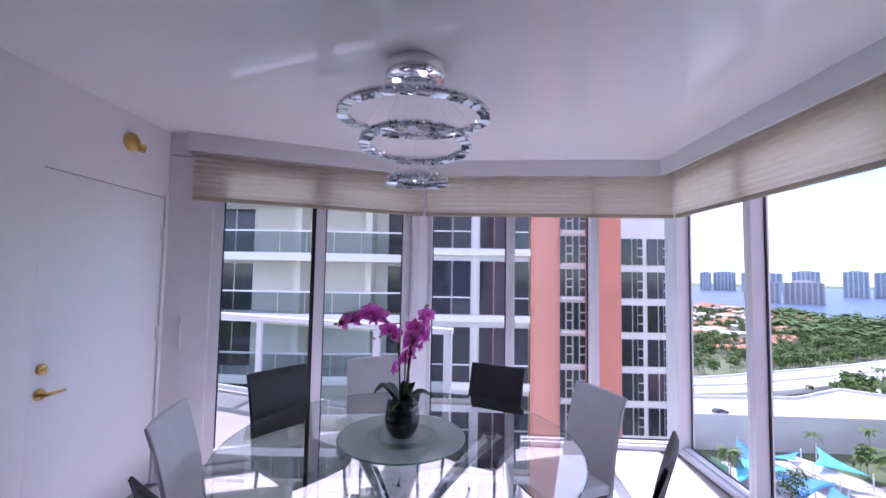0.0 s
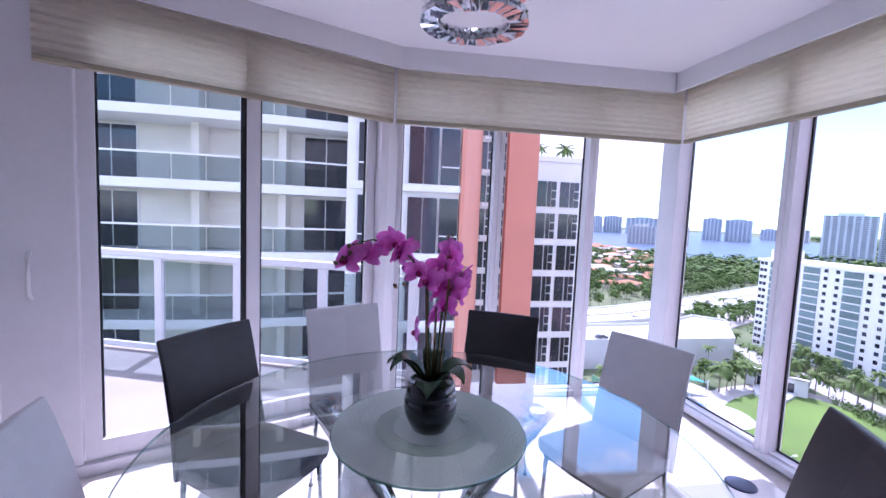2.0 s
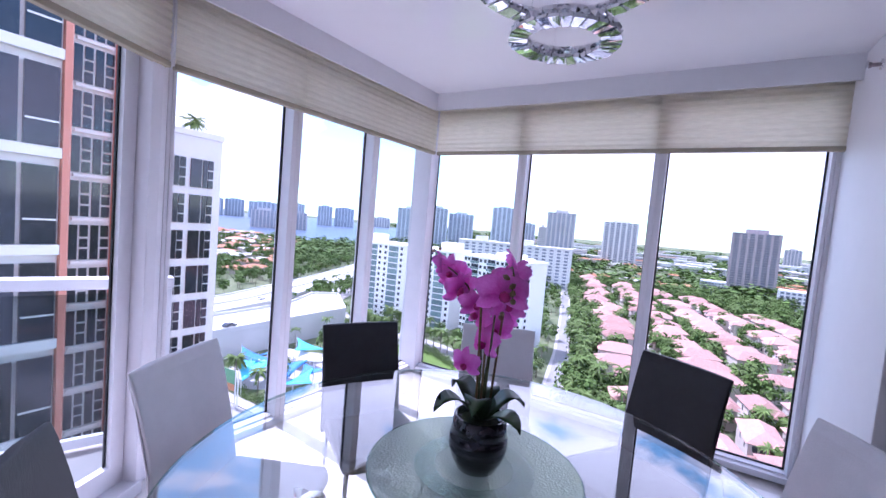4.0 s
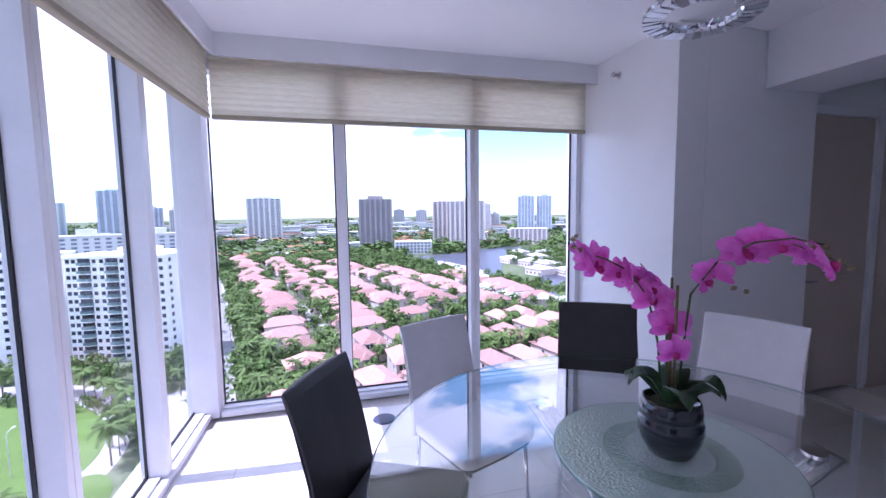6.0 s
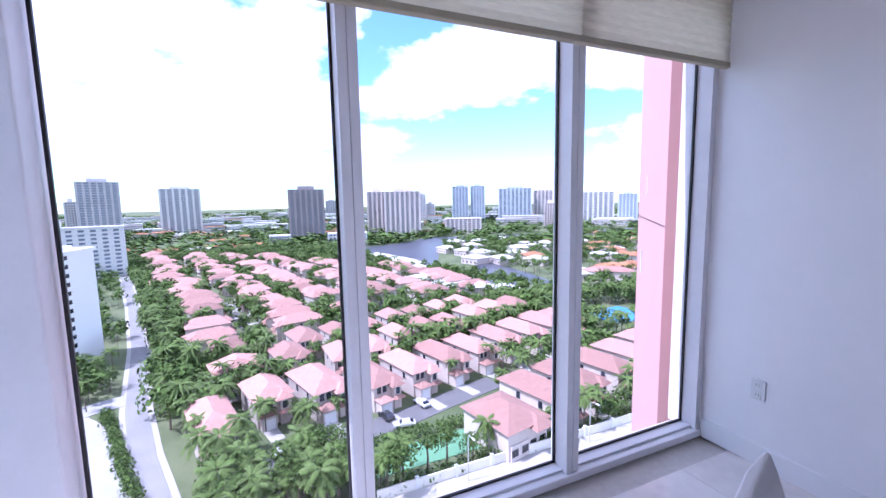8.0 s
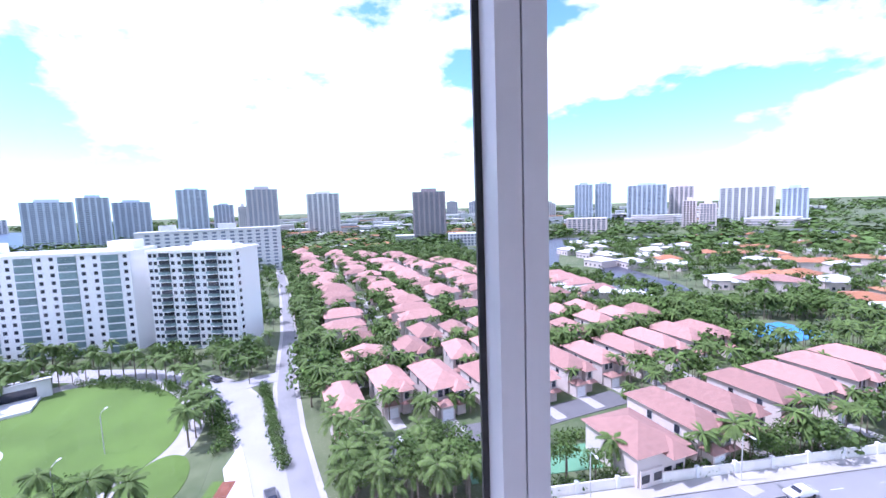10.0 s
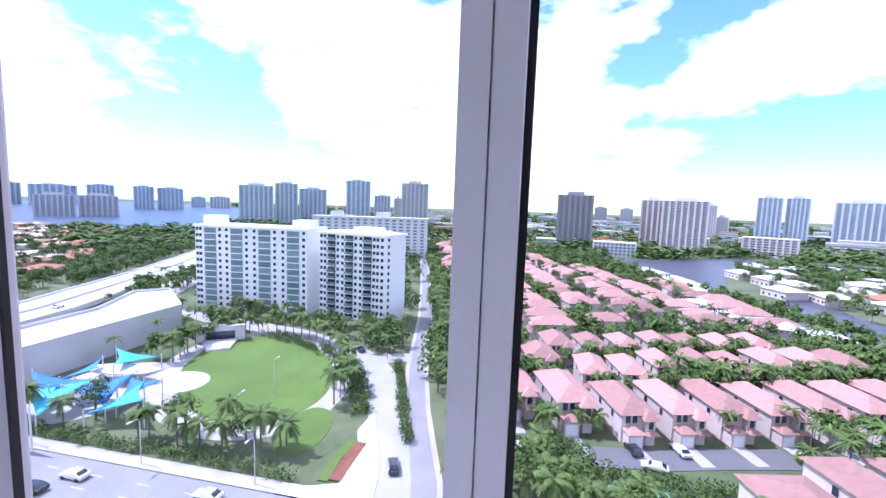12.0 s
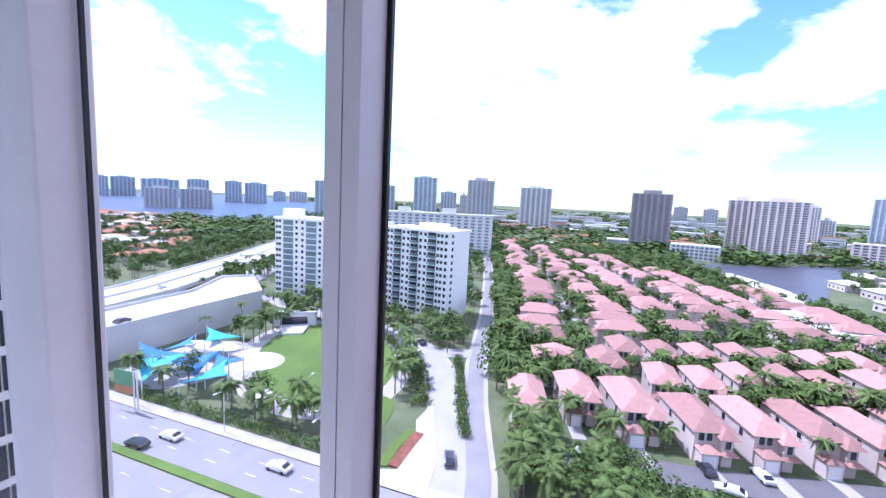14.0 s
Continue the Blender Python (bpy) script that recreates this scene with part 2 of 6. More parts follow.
PALMG = material("palm_frond", (0.105, 0.160, 0.040), 0.7, vary=0.45, scale=0.4, random_obj=0.3, island=True, spec=0.2)
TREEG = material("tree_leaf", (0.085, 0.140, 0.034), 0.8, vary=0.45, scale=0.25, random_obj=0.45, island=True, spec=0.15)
TRUNK = material("trunk", (0.20, 0.16, 0.12), 0.9, vary=0.3, scale=2)
SAIL = material("shade_cloth", (0.05, 0.42, 0.58), 0.7, vary=0.1, scale=0.4, random_obj=0.25)
SAILB = material("blue_shade_cloth", (0.04, 0.22, 0.62), 0.7, vary=0.1, scale=0.4, random_obj=0.2)
COURT = material("court_green", (0.13, 0.30, 0.17), 0.9, vary=0.1, scale=0.3)
COURTB = material("court_blue", (0.07, 0.28, 0.52), 0.9, vary=0.1, scale=0.3)
FLOWER = material("flower_bed", (0.24, 0.085, 0.05), 0.9, vary=0.5, scale=1.2)
CARD = material("dark_car_paint", (0.02, 0.022, 0.03), 0.2, vary=0.1, coat=0.8)
CARW = material("white_car_paint", (0.75, 0.75, 0.76), 0.25, vary=0.05, coat=0.8)
TYRE = material("tyre", (0.02, 0.02, 0.02), 0.9, vary=0.1)


# ---- mesh tools ----
class Shape:
    """Collects vertices and faces of one mesh."""

    def __init__(self):
        self.v, self.f = [], []

    def add(self, verts, faces):
        o = len(self.v)
        self.v += [tuple(p) for p in verts]
        self.f += [tuple(i + o for i in face) for face in faces]
        return self

    def box(self, x0, y0, z0, x1, y1, z1, m=None):
        p = [Vector((x, y, z)) for x in (x0, x1) for y in (y0, y1) for z in (z0, z1)]
        if m:
            p = [m @ q for q in p]
        return self.add(p, [(0, 1, 3, 2), (4, 6, 7, 5), (0, 4, 5, 1), (2, 3, 7, 6), (0, 2, 6, 4), (1, 5, 7, 3)])

    def prism(self, pts, z0, z1):
        n = len(pts)
        return self.add([(x, y, z0) for x, y in pts] + [(x, y, z1) for x, y in pts],
                        [tuple(range(n))[::-1], tuple(range(n, 2 * n))] + [(i, (i + 1) % n, n + (i + 1) % n, n + i) for i in range(n)])

    def lathe(self, prof, n=32, c=(0, 0), cap=True):
        v, f = [], []
        for r, z in prof:
            for i in range(n):
                a = 2 * math.pi * i / n
                v.append((c[0] + r * math.cos(a), c[1] + r * math.sin(a), z))
        for k in range(len(prof) - 1):
            for i in range(n):
                j = (i + 1) % n
                f.append((k * n + i, k * n + j, (k + 1) * n + j, (k + 1) * n + i))
        if cap:
            f.append(tuple(range(n))[::-1])
            f.append(tuple((len(prof) - 1) * n + i for i in range(n)))
        return self.add(v, f)

    def tube(self, path, r, n=8, r1=None):
        """A round tube along a path; r may taper to r1."""
        path = [Vector(p) for p in path]
        v, f = [], []
        for k, p in enumerate(path):
            d = (path[min(k + 1, len(path) - 1)] - path[max(k - 1, 0)]).normalized()
            a = d.orthogonal().normalized() if abs(d.z) > 0.95 else d.cross(Vector((0, 0, 1))).normalized()
            b = d.cross(a)
            rr = r + ((r1 if r1 is not None else r) - r) * k / max(1, len(path) - 1)
            v += [p + rr * (math.cos(2 * math.pi * i / n) * a + math.sin(2 * math.pi * i / n) * b) for i in range(n)]
        for k in range(len(path) - 1):
            for i in range(n):
                j = (i + 1) % n
                f.append((k * n + i, k * n + j, (k + 1) * n + j, (k + 1) * n + i))
        f.append(tuple(range(n))[::-1])
        f.append(tuple((len(path) - 1) * n + i for i in range(n)))
        return self.add(v, f)

    def mesh(self, name, mat, smooth=False):
        me = bpy.data.meshes.new(name)
        me.from_pydata([tuple(p) for p in self.v], [], self.f)
        me.materials.append(mat)
        if smooth:
            me.shade_smooth()
        me.update()
        return me


def ob_of(name, shape, mat, parent=None, label="", category="", kind="", group="", smooth=False, bevel=0.0, at=None):
    o = new(name, shape if isinstance(shape, bpy.types.Mesh) else shape.mesh(name, mat, smooth))
    if parent:
        o.parent = parent
    if at is not None:
        o.matrix_basis = at
    if bevel:
        b = o.modifiers.new("bevel", "BEVEL")
        b.width, b.segments, b.limit_method = bevel, 2, "ANGLE"
    return tagged(o, label, category, group, kind)


def part(name, shape, mat, parent, label="", smooth=False, bevel=0.0, at=None):
    return ob_of(name, shape, mat, parent, label, smooth=smooth, bevel=bevel, at=at)


def empty(name, label="", category="", group="", kind="", at=None):
    e = new(name)
    if at is not None:
        e.matrix_basis = at
    return tagged(e, label, category, group, kind)


def disc(cx, cy, rx, ry=None, n=48, turn=0.0):
    ry = ry or rx
    out = []
    for i in range(n):
        a = 2 * math.pi * i / n
        x, y = rx * math.cos(a), ry * math.sin(a)
        out.append((cx + x * math.cos(turn) - y * math.sin(turn), cy + x * math.sin(turn) + y * math.cos(turn)))
    return out


def ribbon(pts, half):
    """A strip of the given half width along a line of points."""
    left, right = [], []
    for i, p in enumerate(pts):
        a, b = Vector(pts[max(0, i - 1)]), Vector(pts[min(len(pts) - 1, i + 1)])
        d = (b - a).normalized()
        left.append((p[0] - d.y * half, p[1] + d.x * half))
        right.append((p[0] + d.y * half, p[1] - d.x * half))
    return left + right[::-1]


# ---- the dining room's shell ----
CZ = 2.74
FZ = -0.035  # the floor's top
LCX, LCY = 0.04, 4.06
SL = pose(LCX, LCY, 0, 0, 0, 180 + 23.2)
SLEN = 2.2

shape = Shape().prism([(-2.3, -5.4), (3.2, -5.4), (3.2, -2.0), (2.75, -2.0), (2.75, 4.25), (0.0, 4.33), (-2.3, 3.38)], FZ - 0.25, FZ - 0.02)
floor = ob_of("floor", shape, GROUT, kind="structure", label="polished cream marble tile floor", category="floor")
ceiling = ob_of("ceiling", Shape().prism([(-2.2, 0.1), (2.75, 0.1), (2.75, 4.27), (0.0, 4.34), (-2.2, 3.40)], CZ, CZ + 0.2), CEIL,
                kind="structure", label="glossy white painted ceiling", category="ceiling")
ob_of("ceiling", Shape().box(-2.2, -5.4, 2.6, 3.2, -0.45, 2.8), CEIL, kind="structure", label="white painted living room ceiling", category="ceiling")
ob_of("beam", Shape().box(-1.97, -0.45, 2.35, 1.42, 0.1, 2.95), WALL, kind="structure", label="white painted dropped beam over the opening", category="beam", bevel=0.006)

# walls
ob_of("wall_west", Shape().box(-2.2, -5.4, FZ, -1.97, 2.13, CZ).box(-2.2, 2.13, 2.20, -1.97, 3.12, CZ), WALL,
      kind="structure", label="white painted wall with a flush door", category="wall")
ob_of("wall_south", Shape().box(1.42, 0.6, FZ, 2.75, 0.848, CZ), WALL, kind="structure", label="white painted wall beside the windows", category="wall", bevel=0.004)
ob_of("wall_return", Shape().box(1.42, -0.40, FZ, 1.72, 0.6, CZ).box(1.5, -2.1, FZ, 1.72, -1.2, 2.6).box(1.5, -1.2, 2.22, 1.72, -0.4, 2.6), WALL,
      kind="structure", label="white painted return wall with a door", category="wall")
ob_of("wall_living", Shape().box(-2.2, -5.4, FZ, 0.6, -5.2, 2.8).box(3.0, -5.2, FZ, 3.2, -2.1, 2.8).box(0.6, -5.4, FZ, 3.2, -5.2, 1.0).box(0.6, -5.4, 2.45, 3.2, -5.2, 2.8).box(3.0, -5.4, 1.0, 3.2, -5.2, 2.45), WALL,
      kind="structure", label="white living room wall with a wide window", category="wall")
ob_of("wall_hall", Shape().box(1.72, -2.1, FZ, 3.2, -1.95, 2.8).box(2.53, -1.95, FZ, 2.75, 0.6, 2.8), TAN, kind="structure", label="tan painted wall round the closet", category="wall")
ob_of("wall_tan", Shape().box(1.485, -2.115, FZ, 1.5, -1.28, 2.6).box(1.485, -2.115, FZ, 1.72, -2.1, 2.6), TAN, kind="structure", label="tan painted wall beside the closet door", category="wall")
ob_of("baseboard", Shape().box(1.404, 0.848, FZ, 2.5, 0.863, 0.085), TRIM, kind="structure", label="low white baseboard", category="baseboard", bevel=0.003)
ob_of("baseboard", Shape().box(1.404, -0.33, FZ, 1.42, 0.848, 0.085), TRIM, kind="structure", label="low white baseboard", category="baseboard", bevel=0.003)
ob_of("baseboard", Shape().box(-1.97, -3.0, FZ, -1.955, 2.06, 0.085), TRIM, kind="structure", label="low white baseboard", category="baseboard", bevel=0.003)

# pelmet: a box below the ceiling along the three window walls
PZ = 2.585
inner = [(-1.80, 3.10), (0.09, 3.91), (2.29, 3.81), (2.29, 0.812)]
outer = [(-1.86, 3.24), (0.05, 4.06), (2.52, 3.97), (2.52, 0.812)]
shape = Shape()
for i in range(3):
    a, b = Vector(inner[i]), Vector(inner[i + 1])
    d = (b - a).normalized()
    nrm = Vector((-d.y, d.x)) * 0.018
    shape.prism([tuple(a), tuple(b), tuple(b + nrm), tuple(a + nrm)], PZ, CZ)
shape.prism([inner[0], outer[0], (outer[0][0] + 0.02, outer[0][1] + 0.01), (inner[0][0] + 0.02, inner[0][1] + 0.01)], PZ, CZ)
ob_of("trim", shape, TRIM, kind="structure", label="white fascia hiding the blind heads", category="trim")


def tile_floor():
    me = Shape()
    s, g = 0.61, 0.0015
    me.box(-s / 2 + g, -s / 2 + g, -0.02, s / 2 - g, s / 2 - g, 0.0)
    data = me.mesh("tile", MARBLE)
    for i in range(-3, 9):
        for j in range(-10, 7):
            x, y = 0.2 + i * s, 0.35 + j * s
            if x > 2.6 and y > -2.2 or x > 3.0 or y < -5.2 or x < -2.1 or y > 4.3 + min(0, x) * 0.42:
                continue
            ob_of("tile", data, MARBLE, floor, at=pose(x, y, FZ))


# ---- window frames: each opening is one thing ----
def window(name, at, spans, label, depth=0.13, face=0.08, top=2.675, low=0.0, bare=()):
    """spans: bounds of panes along local x, the inner face at local y = 0, outwards +y."""
    e = empty(name, label, "window", kind="structure", at=at)
    x0, x1 = spans[0], spans[-1]
    part("sill", Shape().box(x0, -0.015, low, x1, depth, low + 0.045), FRAME, e, bevel=0.006)
    part("sill", Shape().box(x0, 0.03, low + 0.046, x1, depth - 0.02, low + 0.06), FRAME, e, bevel=0.003)
    part("head", Shape().box(x0, 0, top - 0.08, x1, depth, top), FRAME, e)
    for i, x in enumerate(spans):
        f = face / 2
        if i in bare:
            continue
        a, b = max(x - f, x0), min(x + f, x1)
        part("mullion", Shape().box(a, 0.0, low + 0.0455, (a + b) / 2 - 0.0015, depth, top - 0.081).box((a + b) / 2 + 0.0015, 0.0, low + 0.0455, b, depth, top - 0.081)
             .box((a + b) / 2 - 0.0015, 0.012, low + 0.0455, (a + b) / 2 + 0.0015, depth, top - 0.081), FRAME, e)
    for i, (a, b) in enumerate(zip(spans, spans[1:])):
        p0 = a + (0.002 if i in bare else face / 2)
        p1 = b - (0.002 if i + 1 in bare else face / 2)
        gy = depth - 0.035
        seal = Shape().box(p0, gy, low + 0.06, p0 + 0.012, gy + 0.012, top - 0.081).box(p0, gy, low + 0.06, p1, gy + 0.012, low + 0.072)
        if i + 1 not in bare:
            seal.box(p1 - 0.012, gy, low + 0.06, p1, gy + 0.012, top - 0.081)
        part("gasket", seal, GASKET, e)
        pane = part("pane", Shape().box(p0 + 0.002, gy + 0.014, low + 0.06, p1 - 0.002, gy + 0.020, top - 0.081), PANE, e)
        pane.visible_shadow = False
    return e


window("window_1", pose(2.52, 3.99, FZ, 0, 0, -90), [0.035, 0.99, 2.108, 3.135], "white aluminium window wall of three tall panes", bare=(0,))
window("window_2", pose(LCX, 4.10, FZ, 0, 0, -1.5), [0.045, 0.885, 1.715, 2.458], "white aluminium window wall of three tall panes", bare=(3,))
ob_of("trim", Shape().box(2.50, 3.965, FZ, 2.66, 4.18, 2.64), FRAME, kind="structure", label="white aluminium corner post", category="post", bevel=0.008)
ob_of("trim", Shape().prism([(0.085, 4.10), (0.085, 4.24), (0.0, 4.25), (-0.08, 4.18), (-0.04, 4.02)], FZ, 2.64), FRAME, kind="structure", label="white aluminium bay post", category="post", bevel=0.008)
ob_of("wall_head", Shape().box(2.53, 0.6, 2.641, 2.75, 4.25, 2.95).box(0.0, 4.12, 2.641, 2.53, 4.33, 2.95), WALL, kind="structure", label="wall strip above the windows", category="wall")
ob_of("trim", Shape().box(2.522, 0.81, FZ, 2.62, 0.854, 2.64), FRAME, kind="structure", label="white aluminium jamb beside the window", category="jamb")
ob_of("trim", Shape().box(2.622, 0.80, 0, 2.752, 0.845, 2.64), PALEPINK, kind="structure", label="pale pink outer reveal of the window", category="reveal")


def slider():
    """The sliding balcony door in the angled bay, in its own frame: local x runs away from the bay post."""
    e = empty("door_1", "white aluminium sliding glass balcony door, closed", "sliding door", kind="structure", at=SL)
    part("track", Shape().box(0.09, -0.10, FZ, SLEN, 0.06, 0.035), FRAME, e, bevel=0.004)
    part("head", Shape().box(0.09, -0.09, 2.56, SLEN, 0.05, 2.64), FRAME, e)
    part("jamb", Shape().box(SLEN - 0.32, -0.09, 0.036, SLEN, 0.05, 2.555), FRAME, e, bevel=0.005)
    part("jamb", Shape().box(0.05, -0.09, 0.036, 0.12, 0.05, 2.555), FRAME, e, bevel=0.005)
    for k, (a, b, y) in enumerate(((0.125, 1.03, -0.045), (0.97, SLEN - 0.325, 0.005))):
        leaf = part("sash", Shape().box(a, y - 0.02, 0.037, a + 0.075, y + 0.02, 2.55).box(b - 0.075, y - 0.02, 0.037, b, y + 0.02, 2.55)
                    .box(a + 0.075, y - 0.02, 0.037, b - 0.075, y + 0.02, 0.15).box(a + 0.075, y - 0.02, 2.46, b - 0.075, y + 0.02, 2.55), FRAME, e)
        p = part("pane", Shape().box(a + 0.076, y - 0.003, 0.151, b - 0.076, y + 0.003, 2.459), PANE, leaf)
        p.visible_shadow = False
        part("gasket", Shape().box(a + 0.076, y - 0.012, 0.151, a + 0.088, y - 0.004, 2.459).box(b - 0.088, y - 0.012, 0.151, b - 0.076, y - 0.004, 2.459), GASKET, leaf)
    part("gasket", Shape().box(1.046, 0.008, 0.151, 1.080, 0.022, 2.459), GASKET, e, "black brush seal between the leaves")
    part("handle", Shape().tube([(SLEN - 0.13, 0.05, 1.0), (SLEN - 0.13, 0.085, 1.03), (SLEN - 0.13, 0.09, 1.12), (SLEN - 0.13, 0.085, 1.21), (SLEN - 0.13, 0.05, 1.24)], 0.011, 8), TRIM, e, "white pull handle", smooth=True)


slider()
ob_of("wall_jamb", Shape().prism([(-1.97, 3.12), (-1.97, 3.20), (-2.02, 3.38), (-2.2, 3.38), (-2.2, 3.25)], FZ, CZ), WALL, kind="structure", label="white wall end beside the balcony door", category="wall")
ob_of("wall_slider_head", Shape().box(0.0, -0.05, 2.64, SLEN + 0.1, 0.2, 2.95, SL @ pose(0, -0.15, 0)), WALL, kind="structure", label="wall strip above the balcony door", category="wall")


def blind(name, a, b, seams, label):
    """A pleated cellular shade, drawn up, from a to b along the wall."""
    a, b = Vector(a), Vector(b)
    length = (b - a).length
    ang = math.degrees(math.atan2(b.y - a.y, b.x - a.x))
    e = empty(name, label, "window blind", group="window blinds", at=pose(a.x, a.y, 0, 0, 0, ang))
    bottom, top = 2.20, 2.70
    for s0, s1 in zip([0.0, *seams], [*seams, length]):
        shape, n = Shape(), 22
        prof = []
        for k in range(n + 1):
            z = bottom + 0.03 + (top - bottom - 0.03) * k / n
            prof.append((-0.014 if k % 2 else -0.006, z))
        v = [(x, y, z) for x in (s0 + 0.001, s1 - 0.001) for y, z in prof] + [(x, 0.02, z) for x in (s0 + 0.001, s1 - 0.001) for z in (bottom + 0.03, top)]
        m = n + 1
        f = [(k, m + k, m + k + 1, k + 1) for k in range(n)]
        f += [(2 * m, 2 * m + 1, 2 * m + 3, 2 * m + 2), (*range(m), 2 * m + 1, 2 * m), tuple([*range(2 * m - 1, m - 1, -1), 2 * m + 2, 2 * m + 3])]
        part("shade", shape.add(v, f), BLIND, e)
    part("bottom_rail", Shape().box(0, -0.018, bottom, length, 0.022, bottom + 0.032), HEM, e, "olive hem bar", bevel=0.006)
    return e


b_left = blind("blind", (-1.80, 3.20), (0.03, 3.995), [0.98], "beige pleated shade raised above the balcony door")
b_mid = blind("blind", (0.06, 4.0), (2.45, 3.905), [0.81, 1.64], "beige pleated shade raised above the windows")
blind("blind", (2.475, 3.885), (2.475, 0.83), [0.87, 1.97], "beige pleated shade raised above three windows")
part("cord", Shape().tube([(-0.017, -0.03, 2.57), (-0.015, -0.035, 2.4), (-0.015, -0.03, 2.21)], 0.005, 6), TRIM, b_mid, "thin white cord")
part("cord", Shape().tube([(-0.05, 0.03, 2.55), (-0.05, 0.03, 1.6), (-0.045, 0.03, 0.95), (-0.04, 0.03, 1.6), (-0.04, 0.03, 2.55)], 0.003, 6), TRIM, b_left, "looped white cord")


# ---- doors and wall fittings ----
def entry_door():
    e = empty("door_2", "flush white door with brass lever and deadbolt, shut", "door", kind="structure", at=pose(-1.97, 2.13, -0.02))
    part("leaf", Shape().box(-0.05, 0.004, 0.008, -0.004, 0.9875, 2.215), DOORP, e, bevel=0.002)
    # Black backing puts the shade of the door gap into colour.
    part("stop", Shape().box(-0.10, 0.0, 0.0, -0.056, 0.99, 2.22), GASKET, e, "black backing standing in for shade in the gap round the leaf")
    part("jamb", Shape().box(-0.15, 0.99, 0, 0.012, 1.05, 2.25), TRIM, e, "white painted jamb", bevel=0.003)
    part("stop", Shape().box(-0.055, 0.9876, 0, -0.03, 0.9899, 2.22), TRIM, e)
    for z in (0.35, 1.15, 1.93):
        h = part("hinge", Shape().box(-0.003, 0.965, z - 0.05, 0.006, 0.985, z + 0.05), TRIM, e)
        part("pin", Shape().tube([(0.008, 0.985, z - 0.05), (0.008, 0.985, z + 0.05)], 0.006, 8), TRIM, h, smooth=True)
    rose = Shape().lathe([(0.034, 0), (0.034, 0.006), (0.028, 0.014), (0.012, 0.018), (0.012, 0.045)], 24)
    lever = part("lever", rose, BRASS, e, "brass lever handle", True, at=pose(-0.004, 0.065, 0.93, 0, 90, 0))
    part("grip", Shape().tube([(0, 0, 0.04), (0, 0.03, 0.045), (0.002, 0.09, 0.043), (0.004, 0.125, 0.036)], 0.011, 10, 0.008), BRASS, lever, smooth=True)
    bolt = part("deadbolt", Shape().lathe([(0.032, 0), (0.032, 0.008), (0.026, 0.018), (0.018, 0.02)], 24), BRASS, e, "round brass deadbolt", True, at=pose(-0.004, 0.065, 1.07, 0, 90, 0))
    part("thumb_turn", Shape().box(-0.006, -0.016, 0.018, 0.006, 0.016, 0.036), BRASS, bolt, bevel=0.003)


entry_door()
chime = empty("wall_sconce", "small gold dome fitting high on the wall", "wall fitting", at=pose(-1.97, 2.73, 2.53, 0, 90, 0))
part("dome", Shape().lathe([(0.062, 0), (0.066, 0.012), (0.06, 0.03), (0.042, 0.046), (0.02, 0.054)], 28), GOLD, chime, smooth=True)
part("nozzle", Shape().lathe([(0.022, 0), (0.03, 0.02), (0.03, 0.045), (0.018, 0.055)], 18), BRASS, chime, smooth=True, at=pose(0.02, 0.05, 0.015, -35, 20, 0))

sprinkler = empty("sprinkler_head", "chrome sidewall sprinkler head on the white wall", "sprinkler", at=pose(2.01, 0.848, 2.57, -90, 0, 0))
part("plate", Shape().lathe([(0.030, 0), (0.028, 0.006), (0.012, 0.009)], 20), CHROME, sprinkler, smooth=True)
part("body", Shape().lathe([(0.010, 0.008), (0.010, 0.04), (0.016, 0.045), (0.016, 0.052)], 14), BROWNT, sprinkler, smooth=True)
part("deflector", Shape().box(-0.022, -0.02, 0.058, 0.022, 0.012, 0.061).box(-0.003, -0.003, 0.05, 0.003, 0.003, 0.06), CHROME, sprinkler)
outlet = empty("outlet", "white double power outlet low on the wall", "outlet", at=pose(2.20, 0.848, 0.40))
part("plate", Shape().box(-0.037, 0, -0.058, 0.037, 0.007, 0.058), PLASTIC, outlet, bevel=0.003)
for z in (-0.028, 0.028):
    s = part("socket", Shape().box(-0.017, 0.0072, z - 0.018, 0.017, 0.010, z + 0.018), PLASTIC, outlet)
    part("slots", Shape().box(-0.008, 0.0101, z - 0.006, -0.006, 0.0108, z + 0.008).box(0.006, 0.0101, z - 0.006, 0.008, 0.0108, z + 0.008), GASKET, s)
switch = empty("light_switch", "white rocker switch on the return wall", "switch", at=pose(1.42, 0.14, 1.21))
part("plate", Shape().box(-0.007, -0.037, -0.058, 0, 0.037, 0.058), PLASTIC, switch, bevel=0.003)
part("rocker", Shape().box(-0.011, -0.016, -0.033, -0.0072, 0.016, 0.033), PLASTIC, switch)
hall = empty("door_3", "tan panelled closet door in a white casing, shut", "door", kind="structure", at=pose(1.5, -1.2, 0))
part("leaf", Shape().box(0.012, 0.002, 0.01, 0.05, 0.798, 2.218), TAN, hall)
part("casing", Shape().box(-0.018, 0.8, 0, -0.001, 0.87, 2.29).box(-0.018, -0.07, 0, -0.001, 0.0, 2.29).box(-0.018, 0.0, 2.22, -0.001, 0.8, 2.29), TRIM, hall, bevel=0.004)
for z0, z1 in ((0.2, 0.95), (1.1, 2.05)):
    part("panel", Shape().box(0.004, 0.12, z0, 0.0118, 0.68, z1), TAN, hall, bevel=0.006)
part("door_handle", Shape().tube([(0.012, 0.72, 0.93), (-0.04, 0.72, 0.93), (-0.045, 0.68, 0.93), (-0.045, 0.62, 0.93)], 0.009, 8), BROWNT, hall, smooth=True)


# ---- dining table ----
TX, TY = 0.10, 2.11


